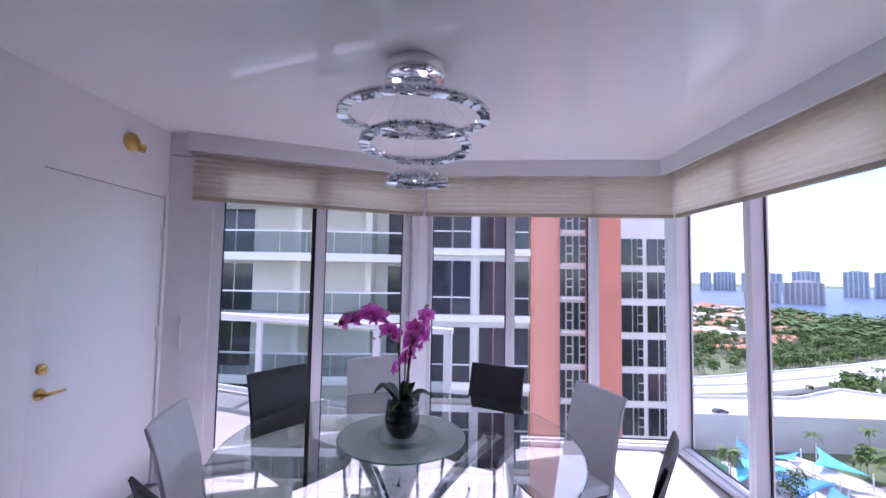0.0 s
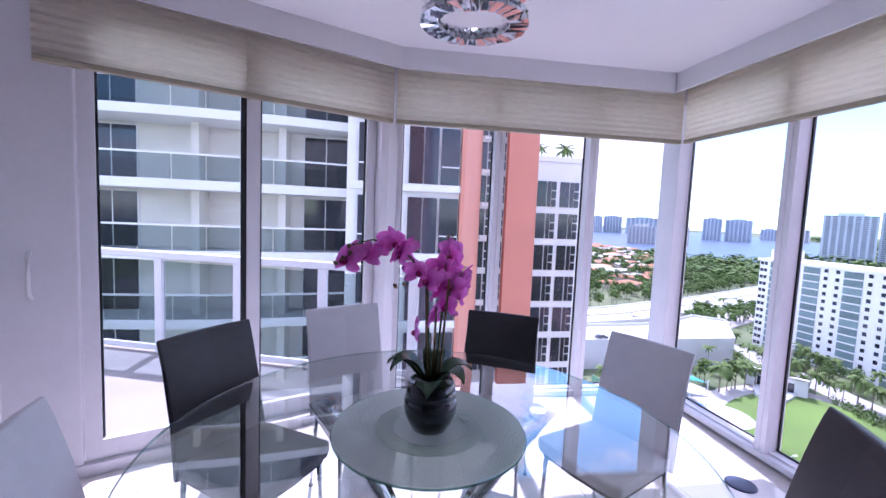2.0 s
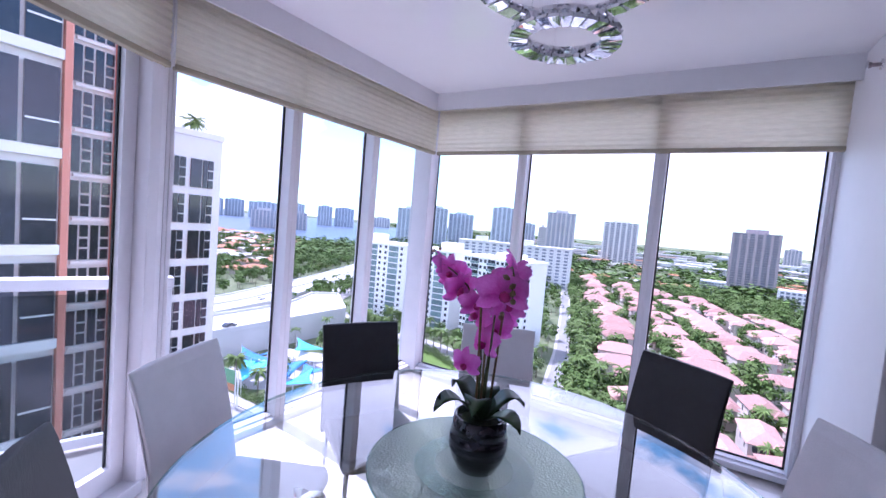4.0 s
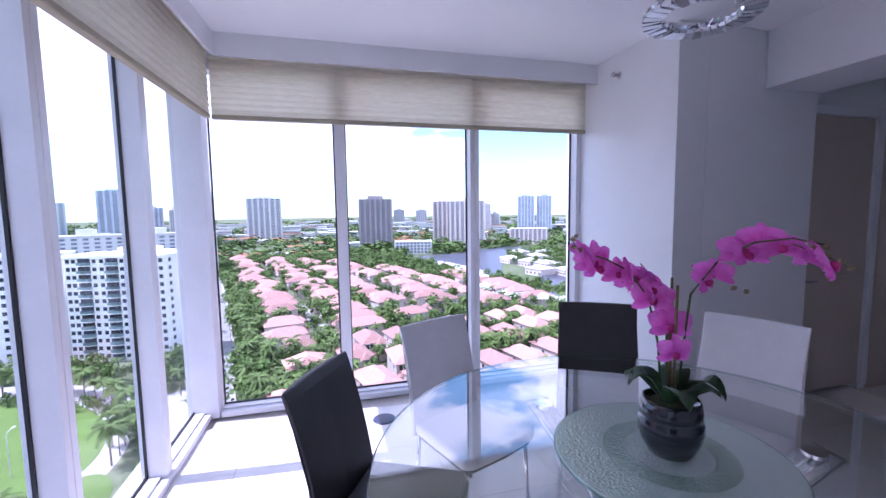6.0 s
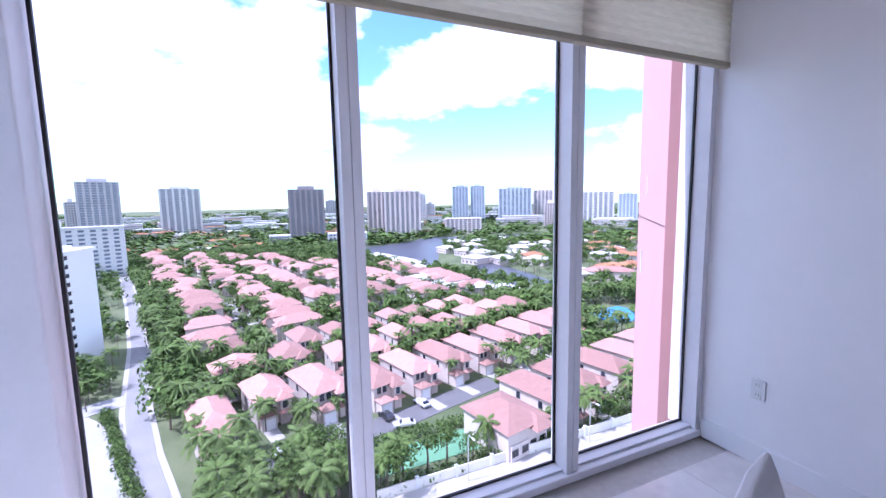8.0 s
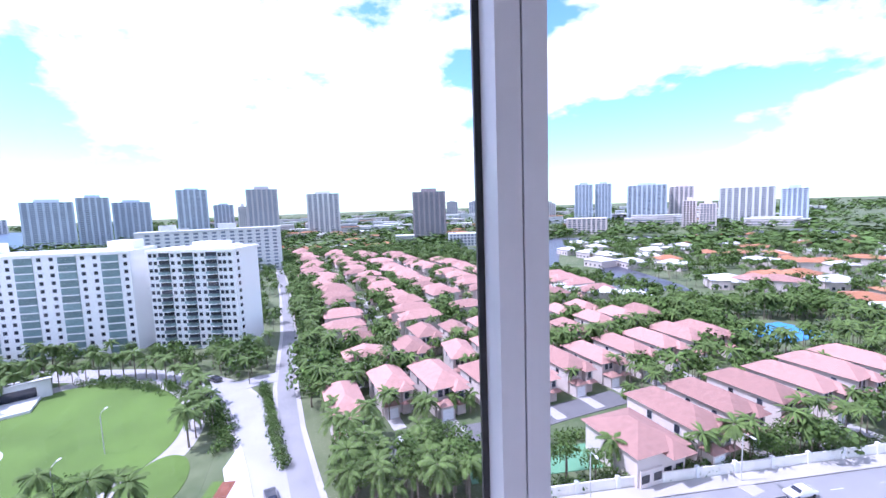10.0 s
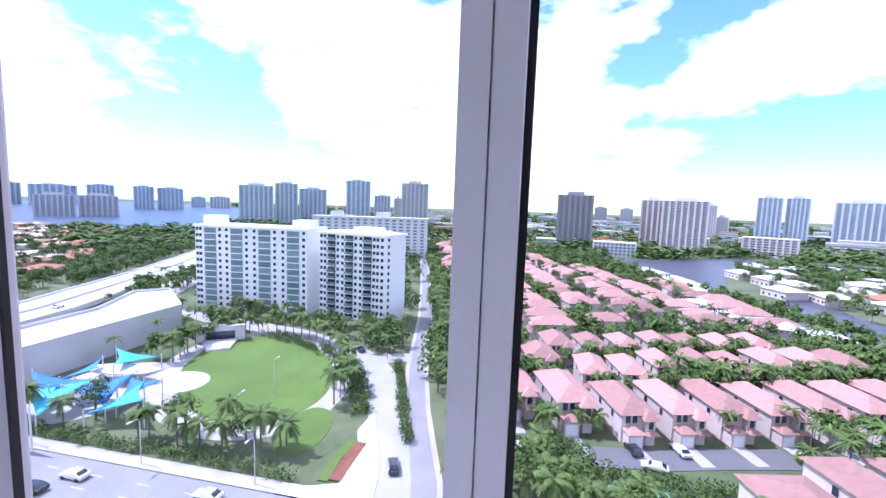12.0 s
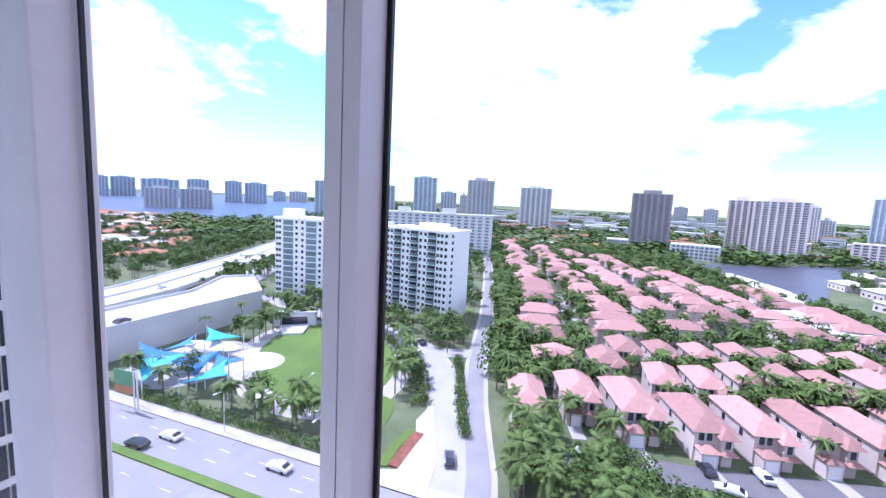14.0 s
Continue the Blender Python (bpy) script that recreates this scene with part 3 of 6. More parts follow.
def table():
    e = empty("dining_table", "round clear glass dining table on curved chrome legs", "table", at=pose(TX, TY, FZ) @ Matrix.Diagonal((1, 1, (0.75 - FZ) / 0.75, 1)))
    part("tabletop", Shape().lathe([(0.915, 0.735), (0.92, 0.738), (0.92, 0.747), (0.915, 0.75)], 96), TABLEG, e, "clear round glass top")
    part("rim", Shape().lathe([(0.9205, 0.737), (0.9225, 0.740), (0.9225, 0.745), (0.9205, 0.748)], 96, cap=False), TEDGE, e, "green polished glass edge", True)
    for a in (20, 140, 260):
        path = []
        for k in range(15):
            s = k / 14
            r = 0.10 + 0.44 * (abs(s - 0.42) / 0.58) ** 1.5
            path.append((r, s))
        v, f = [], []
        for k, (r, s) in enumerate(path):
            z = 0.005 + 0.728 * s
            w, th = 0.045 + 0.012 * math.cos(s * 6.28), 0.012
            v += [(r - th, -w, z), (r + th, -w, z), (r + th, w, z), (r - th, w, z)]
        for k in range(14):
            for i in range(4):
                j = (i + 1) % 4
                f.append((4 * k + i, 4 * k + j, 4 * k + 4 + j, 4 * k + 4 + i))
        f += [(3, 2, 1, 0), (56, 57, 58, 59)]
        leg = part("leg", Shape().add(v, f), CHROME, e, "curved polished chrome leg", True, at=pose(0, 0, 0, 0, 0, a))
        part("pad", Shape().lathe([(0.035, 0.7225), (0.035, 0.7345)], 20, c=(0.50, 0)), CHROME, leg)
    part("ring", Shape().lathe([(0.13, 0.25), (0.145, 0.25), (0.145, 0.30), (0.13, 0.30), (0.13, 0.25)], 40, cap=False), CHROME, e, "chrome ring joining the legs", True)
    part("ring", Shape().lathe([(0.36, 0.012), (0.375, 0.012), (0.375, 0.03), (0.36, 0.03), (0.36, 0.012)], 48, cap=False), CHROME, e, "chrome floor ring", True)


table()
susan = empty("lazy_susan", "round crackled glass turntable on the glass table", "turntable", at=pose(0.09, 2.12, 0.75))
part("bearing", Shape().lathe([(0.10, 0.0), (0.10, 0.012), (0.085, 0.0125)], 40), TABLEG, susan, smooth=True)
part("groove", Shape().lathe([(0.125, 0.0242), (0.19, 0.0242), (0.19, 0.0248), (0.125, 0.0248), (0.125, 0.0242)], 56, cap=False), GROOVE, susan, "darker ground ring in the glass")
part("disc", Shape().lathe([(0.332, 0.0128), (0.336, 0.016), (0.336, 0.021), (0.332, 0.024)], 72), CRACKLE, susan, "greenish crackled glass disc")
part("rim", Shape().lathe([(0.3365, 0.014), (0.339, 0.017), (0.339, 0.020), (0.3365, 0.023)], 72, cap=False), TEDGE, susan, smooth=True)


# ---- chairs ----
def chair(name, leather, label):
    e = empty(name, label, "chair", "chairs round the table")
    w = 0.225
    n = 14
    # backrest: a curved padded panel, leaning back
    v, f = [], []
    for k in range(n + 1):
        s = k / n
        z = 0.40 + 0.525 * s
        y = -0.165 - 0.04 * s - 0.075 * s * s
        ww = w - 0.008 * math.sin(math.pi * s) - 0.004 * s
        th = 0.022 - 0.006 * s
        if k == n:
            th *= 0.7
        row = [(-ww, y - th * 0.5), (-ww * 0.5, y - th - 0.014), (0, y - th - 0.018), (ww * 0.5, y - th - 0.014), (ww, y - th * 0.5),
               (ww, y + th * 0.5), (ww * 0.5, y + th - 0.012), (0, y + th - 0.016), (-ww * 0.5, y + th - 0.012), (-ww, y + th * 0.5)]
        v += [(x, yy, z) for x, yy in row]
    for k in range(n):
        for i in range(10):
            j = (i + 1) % 10
            f.append((10 * k + i, 10 * k + j, 10 * k + 10 + j, 10 * k + 10 + i))
    f += [tuple(range(10))[::-1], tuple(range(10 * n, 10 * n + 10))]
    back = part("backrest", Shape().add(v, f), leather, e, bevel=0.008, smooth=False)
    part("piping", Shape().tube([(-w + 0.004, -0.17, 0.42), (-w + 0.006, -0.196, 0.62), (-w + 0.01, -0.245, 0.80), (-w + 0.01, -0.286, 0.918)], 0.004, 6), leather, back, smooth=True)
    part("piping", Shape().tube([(w - 0.004, -0.17, 0.42), (w - 0.006, -0.196, 0.62), (w - 0.01, -0.245, 0.80), (w - 0.01, -0.286, 0.918)], 0.004, 6), leather, back, smooth=True)
    # seat
    pts = [(-0.215, -0.16), (0.215, -0.16), (0.232, 0.24), (0.19, 0.265), (0, 0.275), (-0.19, 0.265), (-0.232, 0.24)]
    part("seat", Shape().prism(pts, 0.415, 0.47), leather, e, bevel=0.014)
    part("seat_frame", Shape().prism([(x * 0.93, y * 0.93) for x, y in pts], 0.395, 0.414), GASKET, e, "dark seat pan")
    for x, y in ((-0.195, -0.17), (0.195, -0.17), (-0.2, 0.22), (0.2, 0.22)):
        lg = part("leg", Shape().tube([(x * 0.97, y * 0.95, 0.394), (x, y, 0.2), (x * 1.02, y * 1.05 - (0.03 if y < 0 else 0), 0.012)], 0.012, 8, 0.010), CHROME, e, smooth=True)
        part("foot", Shape().lathe([(0.011, 0.0), (0.013, 0.003), (0.012, 0.012)], 12, c=(x * 1.02, y * 1.05 - (0.03 if y < 0 else 0))), GASKET, lg)
    return e


CHAIRS = [  # middle of the back's top edge, and the way from its one end to the other as seen from the table
    (0.707, 3.166, 0.383, -0.215, 1), (1.289, 2.568, 0.17, -0.407, 0), (1.225, 1.573, -0.228, -0.378, 1), (0.662, 1.063, -0.411, -0.175, 0),
    (-0.267, 3.203, 0.392, 0.178, 0), (-0.846, 2.737, 0.252, 0.346, 1), (-0.99, 1.833, -0.11, 0.44, 0), (-0.50, 1.10, -0.38, 0.24, 1)]
black = chair("dining_chair", BLACKL, "black leather high-back dining chair with thin metal legs")
white = chair("dining_chair", WHITEL, "white leather high-back dining chair with thin metal legs")
first = {0: white, 1: black}
for cx, cy, dx, dy, dark in CHAIRS:
    ang = math.degrees(math.atan2(-dx, dy)) - 90
    m = pose(cx, cy, FZ, 0, 0, ang) @ pose(0, 0.285, 0) @ Matrix.Diagonal((1, 1, 1.038, 1))
    if first[dark] is not None:
        first[dark].matrix_basis = m
        first[dark] = None
    else:
        copy_thing(black if dark else white, m)


# ---- orchid ----
def orchid():
    e = empty("orchid_pot", "magenta orchid in a glazed black pot on the turntable", "potted plant", at=pose(0.09, 2.114, 0.774))
    e.scale = (0.95, 0.95, 0.95)
    pot = part("pot", Shape().lathe([(0.058, 0.0), (0.066, 0.004), (0.088, 0.045), (0.098, 0.085), (0.096, 0.115), (0.090, 0.128), (0.093, 0.134), (0.090, 0.150), (0.086, 0.178), (0.080, 0.180), (0.078, 0.165)], 48), POT, e, "glazed black ceramic pot", True)
    part("moss", Shape().lathe([(0.077, 0.155), (0.06, 0.166), (0.02, 0.172)], 24), SOIL, pot, smooth=True)
    rng = random.Random(4)
    for a, ln, lift, w in ((15, 0.15, 0.07, 0.043), (75, 0.12, 0.10, 0.040), (150, 0.16, 0.09, 0.044), (195, 0.14, 0.11, 0.040), (255, 0.14, 0.05, 0.044), (310, 0.13, 0.08, 0.042)):
        v, f = [], []
        for k in range(9):
            s = k / 8
            ww = w * math.sin(math.pi * min(1, 0.12 + s * 0.88)) ** 0.7 + 0.003
            x = 0.02 + ln * s
            z = 0.165 + lift * math.sin(s * 2.2) * 1.1 - 0.03 * s * s
            v += [(x, -ww, z + 0.012), (x, 0, z), (x, ww, z + 0.012), (x, 0, z - 0.004)]
        for k in range(8):
            for i, j in ((0, 1), (1, 2), (2, 3), (3, 0)):
                f.append((4 * k + i, 4 * k + j, 4 * k + 4 + j, 4 * k + 4 + i))
        part("leaf", Shape().add(v, f), LEAF, e, smooth=True, at=pose(0, 0, 0, 0, 0, a))
    # two arching stems and their stakes
    stems = [[(0.02, 0.02, 0.16), (0.03, 0.03, 0.35), (0.045, 0.06, 0.50), (0.06, 0.12, 0.585), (0.08, 0.19, 0.625), (0.10, 0.25, 0.645)],
             [(-0.01, -0.01, 0.16), (-0.02, -0.02, 0.36), (-0.03, -0.03, 0.52), (-0.09, -0.065, 0.63), (-0.16, -0.11, 0.685), (-0.23, -0.15, 0.70), (-0.29, -0.18, 0.685)],
             [(0.01, 0.0, 0.16), (0.02, 0.005, 0.3), (0.03, 0.0, 0.42), (0.05, 0.0, 0.50), (0.09, 0.01, 0.56), (0.12, 0.03, 0.60)]]
    for p in stems:
        part("stem", Shape().tube(p, 0.0042, 8, 0.002), STEM, e, smooth=True)
    for x, y, h in ((-0.03, 0.02, 0.55), (0.045, -0.03, 0.56), (0.01, 0.01, 0.45)):
        part("stake", Shape().tube([(x * 0.5, y * 0.5, 0.15), (x, y, h)], 0.0042, 8), CANE, e, "thin bamboo stake", smooth=True)

    def bloom(size):
        b = Shape()
        for a, ln, wd in ((90, 1.0, 0.62), (200, 0.95, 0.55), (340, 0.95, 0.55), (150, 1.05, 0.95), (30, 1.05, 0.95)):
            n = 6
            v, f = [], []
            for k in range(n + 1):
                s = k / n
                w = size * wd * 0.5 * math.sin(math.pi * min(1.0, 0.10 + 0.88 * s)) ** 0.6
                r = size * ln * s
                z = 0.22 * size * math.sin(s * 2.6) - 0.12 * size * s * s
                c, si = math.cos(radians(a)), math.sin(radians(a))
                for q, lift in ((-1, 0.10), (-0.5, 0.02), (0, 0.0), (0.5, 0.02), (1, 0.10)):
                    v.append((r * c - q * w * si, r * si + q * w * c, z - lift * size * s))
            for k in range(n):
                for i in range(4):
                    f.append((5 * k + i, 5 * k + i + 1, 5 * k + 6 + i, 5 * k + 5 + i))
            b.add(v, f)
        return b

    bm_big = bloom(0.063).mesh("petals", PETAL, True)
    lip = Shape().lathe([(0.003, 0.0), (0.010, 0.008), (0.013, 0.018), (0.006, 0.026)], 8, c=(0, -0.006)).mesh("lip", LIP, True)
    spots = []
    for p, s0, n in ((stems[0], 2.3, 8), (stems[1], 2.5, 8), (stems[2], 2.4, 6)):
        for k in range(n):
            s = s0 + (len(p) - 1.05 - s0) * k / (n - 1)
            i = int(s)
            a, b = Vector(p[i]), Vector(p[min(i + 1, len(p) - 1)])
            q = a.lerp(b, s - i)
            side = 1 if k % 2 else -1
            spots.append((q + Vector((rng.uniform(-0.035, 0.035), rng.uniform(-0.03, 0.03), -0.02 + rng.uniform(-0.035, 0.02))), side))
    spots.append((Vector((-0.05, 0.045, 0.35)), 1))
    for q, side in spots:
        az = rng.uniform(-140, 35)
        fl = part("flower", bm_big, PETAL, e, "", at=Matrix.Translation(q) @ Euler((radians(rng.uniform(55, 100)), 0, radians(az))).to_matrix().to_4x4() @ Matrix.Scale(rng.uniform(0.9, 1.15), 4))
        part("lip", lip, LIP, fl)
    bud = Shape().lathe([(0.001, -0.010), (0.006, -0.004), (0.007, 0.003), (0.001, 0.011)], 8).mesh("bud", BUD, True)
    for x, y, z in ((-0.27, -0.17, 0.675), (-0.295, -0.18, 0.66), (-0.315, -0.19, 0.645), (-0.335, -0.20, 0.63), (-0.30, -0.165, 0.68), (0.105, 0.27, 0.655), (0.11, 0.29, 0.665), (0.10, 0.30, 0.69), (0.115, 0.28, 0.70), (-0.12, -0.09, 0.55), (-0.15, -0.10, 0.545)):
        part("bud", bud, BUD, e, at=pose(x, y, z, rng.uniform(0, 90), 0, rng.uniform(0, 360)))
    part("bud_stem", Shape().tube([(-0.23, -0.15, 0.685), (-0.295, -0.18, 0.655), (-0.335, -0.20, 0.63)], 0.0018, 6), STEM, e)
    part("bud_stem", Shape().tube([(0.10, 0.25, 0.645), (0.11, 0.285, 0.665), (0.105, 0.30, 0.70)], 0.0018, 6), STEM, e)


orchid()


# ---- chandelier ----
def chandelier():
    cx, cy = 0.13, 2.02
    e = empty("chandelier", "three-ring crystal chandelier hanging from a chrome canopy", "chandelier", at=pose(cx, cy, 0))
    can = part("canopy", Shape().lathe([(0.15, CZ - 0.001), (0.158, CZ - 0.02), (0.158, CZ - 0.075), (0.15, CZ - 0.085), (0.05, CZ - 0.086)], 48), CHROME, e, "polished chrome canopy", True)
    for a in (0, 120, 240):
        x, y = 0.10 * math.cos(radians(a + 60)), 0.10 * math.sin(radians(a + 60))
        part("spotlight", Shape().lathe([(0.022, CZ - 0.088), (0.02, CZ - 0.092)], 20, c=(x, y)), LEDW, can, "small lit spotlight")
    rng = random.Random(7)
    stone = Shape()
    s = 0.011
    stone.add([(-s, 0, 0), (0, -s * 1.3, 0), (s, 0, 0), (0, s * 1.3, 0), (0, 0, s * 1.2), (0, 0, -s * 1.2)],
              [(0, 1, 4), (1, 2, 4), (2, 3, 4), (3, 0, 4), (1, 0, 5), (2, 1, 5), (3, 2, 5), (0, 3, 5)])
    data = stone.mesh("crystal", CRYSTAL)
    for radius, z, ox, oy, tilt in ((0.37, 2.46, 0.0, -0.02, 3), (0.265, 2.30, 0.015, -0.04, -3), (0.135, 2.115, 0.025, -0.03, 2)):
        m = pose(ox, oy, z, tilt, 0, 0)
        h = 0.02
        ring = part("ring", Shape().lathe([(radius - 0.004, -h), (radius + 0.004, -h), (radius + 0.004, h), (radius - 0.004, h), (radius - 0.004, -h)], 72, cap=False), CHROME, e, "chrome ring set with crystals", True, at=m)
        n = int(2 * math.pi * radius / 0.024)
        for k in range(n):
            a = 2 * math.pi * k / n
            for side in (-1, 1):
                part("crystal", data, CRYSTAL, ring, at=pose((radius + side * 0.016) * math.cos(a), (radius + side * 0.016) * math.sin(a), 0, rng.uniform(-20, 20), rng.uniform(-20, 20), math.degrees(a)))
        plates = 30
        for k in range(plates):
            a0, a1 = 2 * math.pi * (k + 0.08) / plates, 2 * math.pi * (k + 0.92) / plates
            ra, rb = radius - 0.028, radius + 0.028
            tw = rng.uniform(-0.004, 0.004)
            part("facet", Shape().add([(ra * math.cos(a0), ra * math.sin(a0), -0.024 + tw), (rb * math.cos(a0), rb * math.sin(a0), -0.024), (rb * math.cos(a1), rb * math.sin(a1), -0.024 - tw), (ra * math.cos(a1), ra * math.sin(a1), -0.024),
                    (ra * math.cos(a0), ra * math.sin(a0), -0.014), (rb * math.cos(a0), rb * math.sin(a0), -0.014), (rb * math.cos(a1), rb * math.sin(a1), -0.014), (ra * math.cos(a1), ra * math.sin(a1), -0.014)],
                   [(3, 2, 1, 0), (4, 5, 6, 7), (0, 1, 5, 4), (1, 2, 6, 5), (2, 3, 7, 6), (3, 0, 4, 7)]), CRYSTAL, ring)
        for k in range(3):
            a = radians(120 * k + 30)
            x, y = ox + radius * math.cos(a), oy + radius * math.sin(a)
            part("wire", Shape().tube([(x * 0.35, y * 0.35, CZ - 0.085), (x, y, z)], 0.0009, 5), CHROME, e, "thin steel wire")


chandelier()

# ---- living room beyond the opening ----
sofa = empty("sofa", "dark brown leather sofa under the living room window", "sofa", at=pose(2.0, -4.2, FZ, 0, 0, 0))
part("base", Shape().box(-1.1, -0.25, 0.05, 1.0, 0.72, 0.40), SOFA, sofa, bevel=0.03)
part("backrest", Shape().box(-1.1, -0.25, 0.401, 1.0, 0.0, 0.86), SOFA, sofa, bevel=0.06)
for x in (-0.6, 0.4):
    part("seat_cushion", Shape().box(x - 0.48, 0.01, 0.401, x + 0.48, 0.74, 0.53), SOFA, sofa, bevel=0.04)
ob_of("cushion", Shape().box(-0.2, -0.06, -0.2, 0.2, 0.06, 0.2), CUSH, label="red cushion leaning on the brown sofa", category="cushion", bevel=0.05, at=pose(2.2, -4.08, 0.72, 20, 0, 10))
window("window_3", pose(3.0, -5.2, 0, 0, 0, 180), [0.0, 0.8, 1.6, 2.4], "living room window with white frames", low=1.0, top=2.45)
blind("blind", (3.0, -5.15), (0.6, -5.15), [0.8, 1.6], "beige pleated shade in the living room")
ob_of("counter", Shape().box(0.2, -2.95, 0.0, 1.12, -2.3, 0.86).box(0.16, -2.99, 0.861, 1.16, -2.26, 0.9), TRIM, label="white counter with a pale stone top", category="counter", bevel=0.006)

ob_of("floor_outlet", Shape().lathe([(0.085, 0.0), (0.085, 0.004), (0.07, 0.007), (0.02, 0.007)], 28, c=(2.13, 2.755)), NAVY, label="round dark blue cover lying on the floor", category="floor cover", smooth=True, at=pose(0, 0, FZ))


# ---- balcony ----
ob_of("balcony", Shape().prism([(-2.2, 3.16), (0.02, 4.16), (0.35, 4.3), (0.35, 4.62), (-3.2, 5.95), (-3.6, 5.6), (-3.6, 3.16)], -0.30, -0.03), BALC, kind="structure", label="pale stone balcony floor, colour darkened for overhead shade", category="balcony")
rail = empty("balcony_railing", "white metal balcony railing with tinted glass panels", "railing", kind="structure")
RA, RB = Vector((0.30, 4.50)), Vector((-3.05, 5.72))
for k in range(5):
    p = RA.lerp(RB, k / 4)
    q = RA.lerp(RB, min(4, k + 1) / 4)
    an = math.degrees(math.atan2(RB.y - RA.y, RB.x - RA.x))
    part("post", Shape().box(-0.045, -0.025, -0.03, 0.045, 0.025, 0.96), FRAME, rail, bevel=0.006, at=pose(p.x, p.y, 0, 0, 0, an))
    if k < 4:
        w = (q - p).length
        g = part("pane", Shape().box(0.05, -0.004, 0.06, w - 0.05, 0.004, 0.93), RAILG, rail, at=pose(p.x, p.y, 0, 0, 0, an))
        part("bottom_rail", Shape().box(0.046, -0.02, 0.0, w - 0.046, 0.02, 0.055), FRAME, rail, at=pose(p.x, p.y, 0, 0, 0, an))
part("handrail", Shape().box(-0.05, -0.05, 0.961, (RB - RA).length + 0.05, 0.05, 1.03), FRAME, rail, bevel=0.01, at=pose(RA.x, RA.y, 0, 0, 0, an))

# our own tower below and above the room
G = -45.0
tower_own = empty("home_tower", "pale coral apartment tower that holds the room", "building", kind="structure")
foot = [(-9, -5.35), (2.7, -5.35), (2.7, 4.2), (0.02, 4.2), (-2.25, 3.16), (-9, 3.16)]
part("wall", Shape().prism(foot, G, -0.31), STUCCO, tower_own)
part("wall", Shape().prism([(x, y) for x, y in foot], 2.96, 16), STUCCO, tower_own)
PIL = [(3.11, 0.49), (2.86, -0.05), (2.8, -5.0), (4.95, -5.0), (4.75, -1.11)]
ob_of("pilaster", Shape().prism(PIL, G, 16), PALEPINK, label="pale pink stucco pilaster outside the window", category="pilaster", kind="structure")
vent = empty("pilaster_vent", "small white louvred vent on the pink pilaster", "vent", at=pose(4.05, -0.427, 1.50, 0, 0, -44.3))
for k in range(6):
    part("slat", Shape().box(-0.035, 0.002, k * 0.035, 0.035, 0.012, k * 0.035 + 0.016), PLASTIC, vent)
ob_of("conduit_cover", Shape().box(-0.03, 0.002, 0, 0.03, 0.014, 0.26), PLASTIC, label="narrow white cover strip on the pink pilaster", category="cover", at=pose(4.30, -0.671, 0.62, 0, 0, -44.3), bevel=0.004)
joint = Shape()
for z in (-2.8, 1.25, 4.2):
    joint.box(0.02, 0.0015, z, 2.27, 0.004, z + 0.006)
ob_of("trim", joint, GASKET, label="thin dark movement joints in the pink stucco", category="joint", kind="structure", at=pose(3.11, 0.49, 0, 0, 0, -44.3))


wing = empty("tower_wing", "far wing of the same tower with dark windows", "building", kind="structure", at=pose(0, -13, 0))
part("wall", Shape().box(-6, -2, G, 7, 0, 16), STUCCO, wing)
wing_win = Shape().box(-0.75, 0.01, 0.0, 0.75, 0.05, 2.3).mesh("window", DARKWIN)
for k in range(-3, 4):
    for j in range(7):
        part("window", wing_win, DARKWIN, wing, at=pose(-5 + j * 1.85, 0, 0.25 + k * 2.76))

# ---- the neighbouring tower ----
STO = 2.68
NZ = -0.30  # its floors lie this far off ours


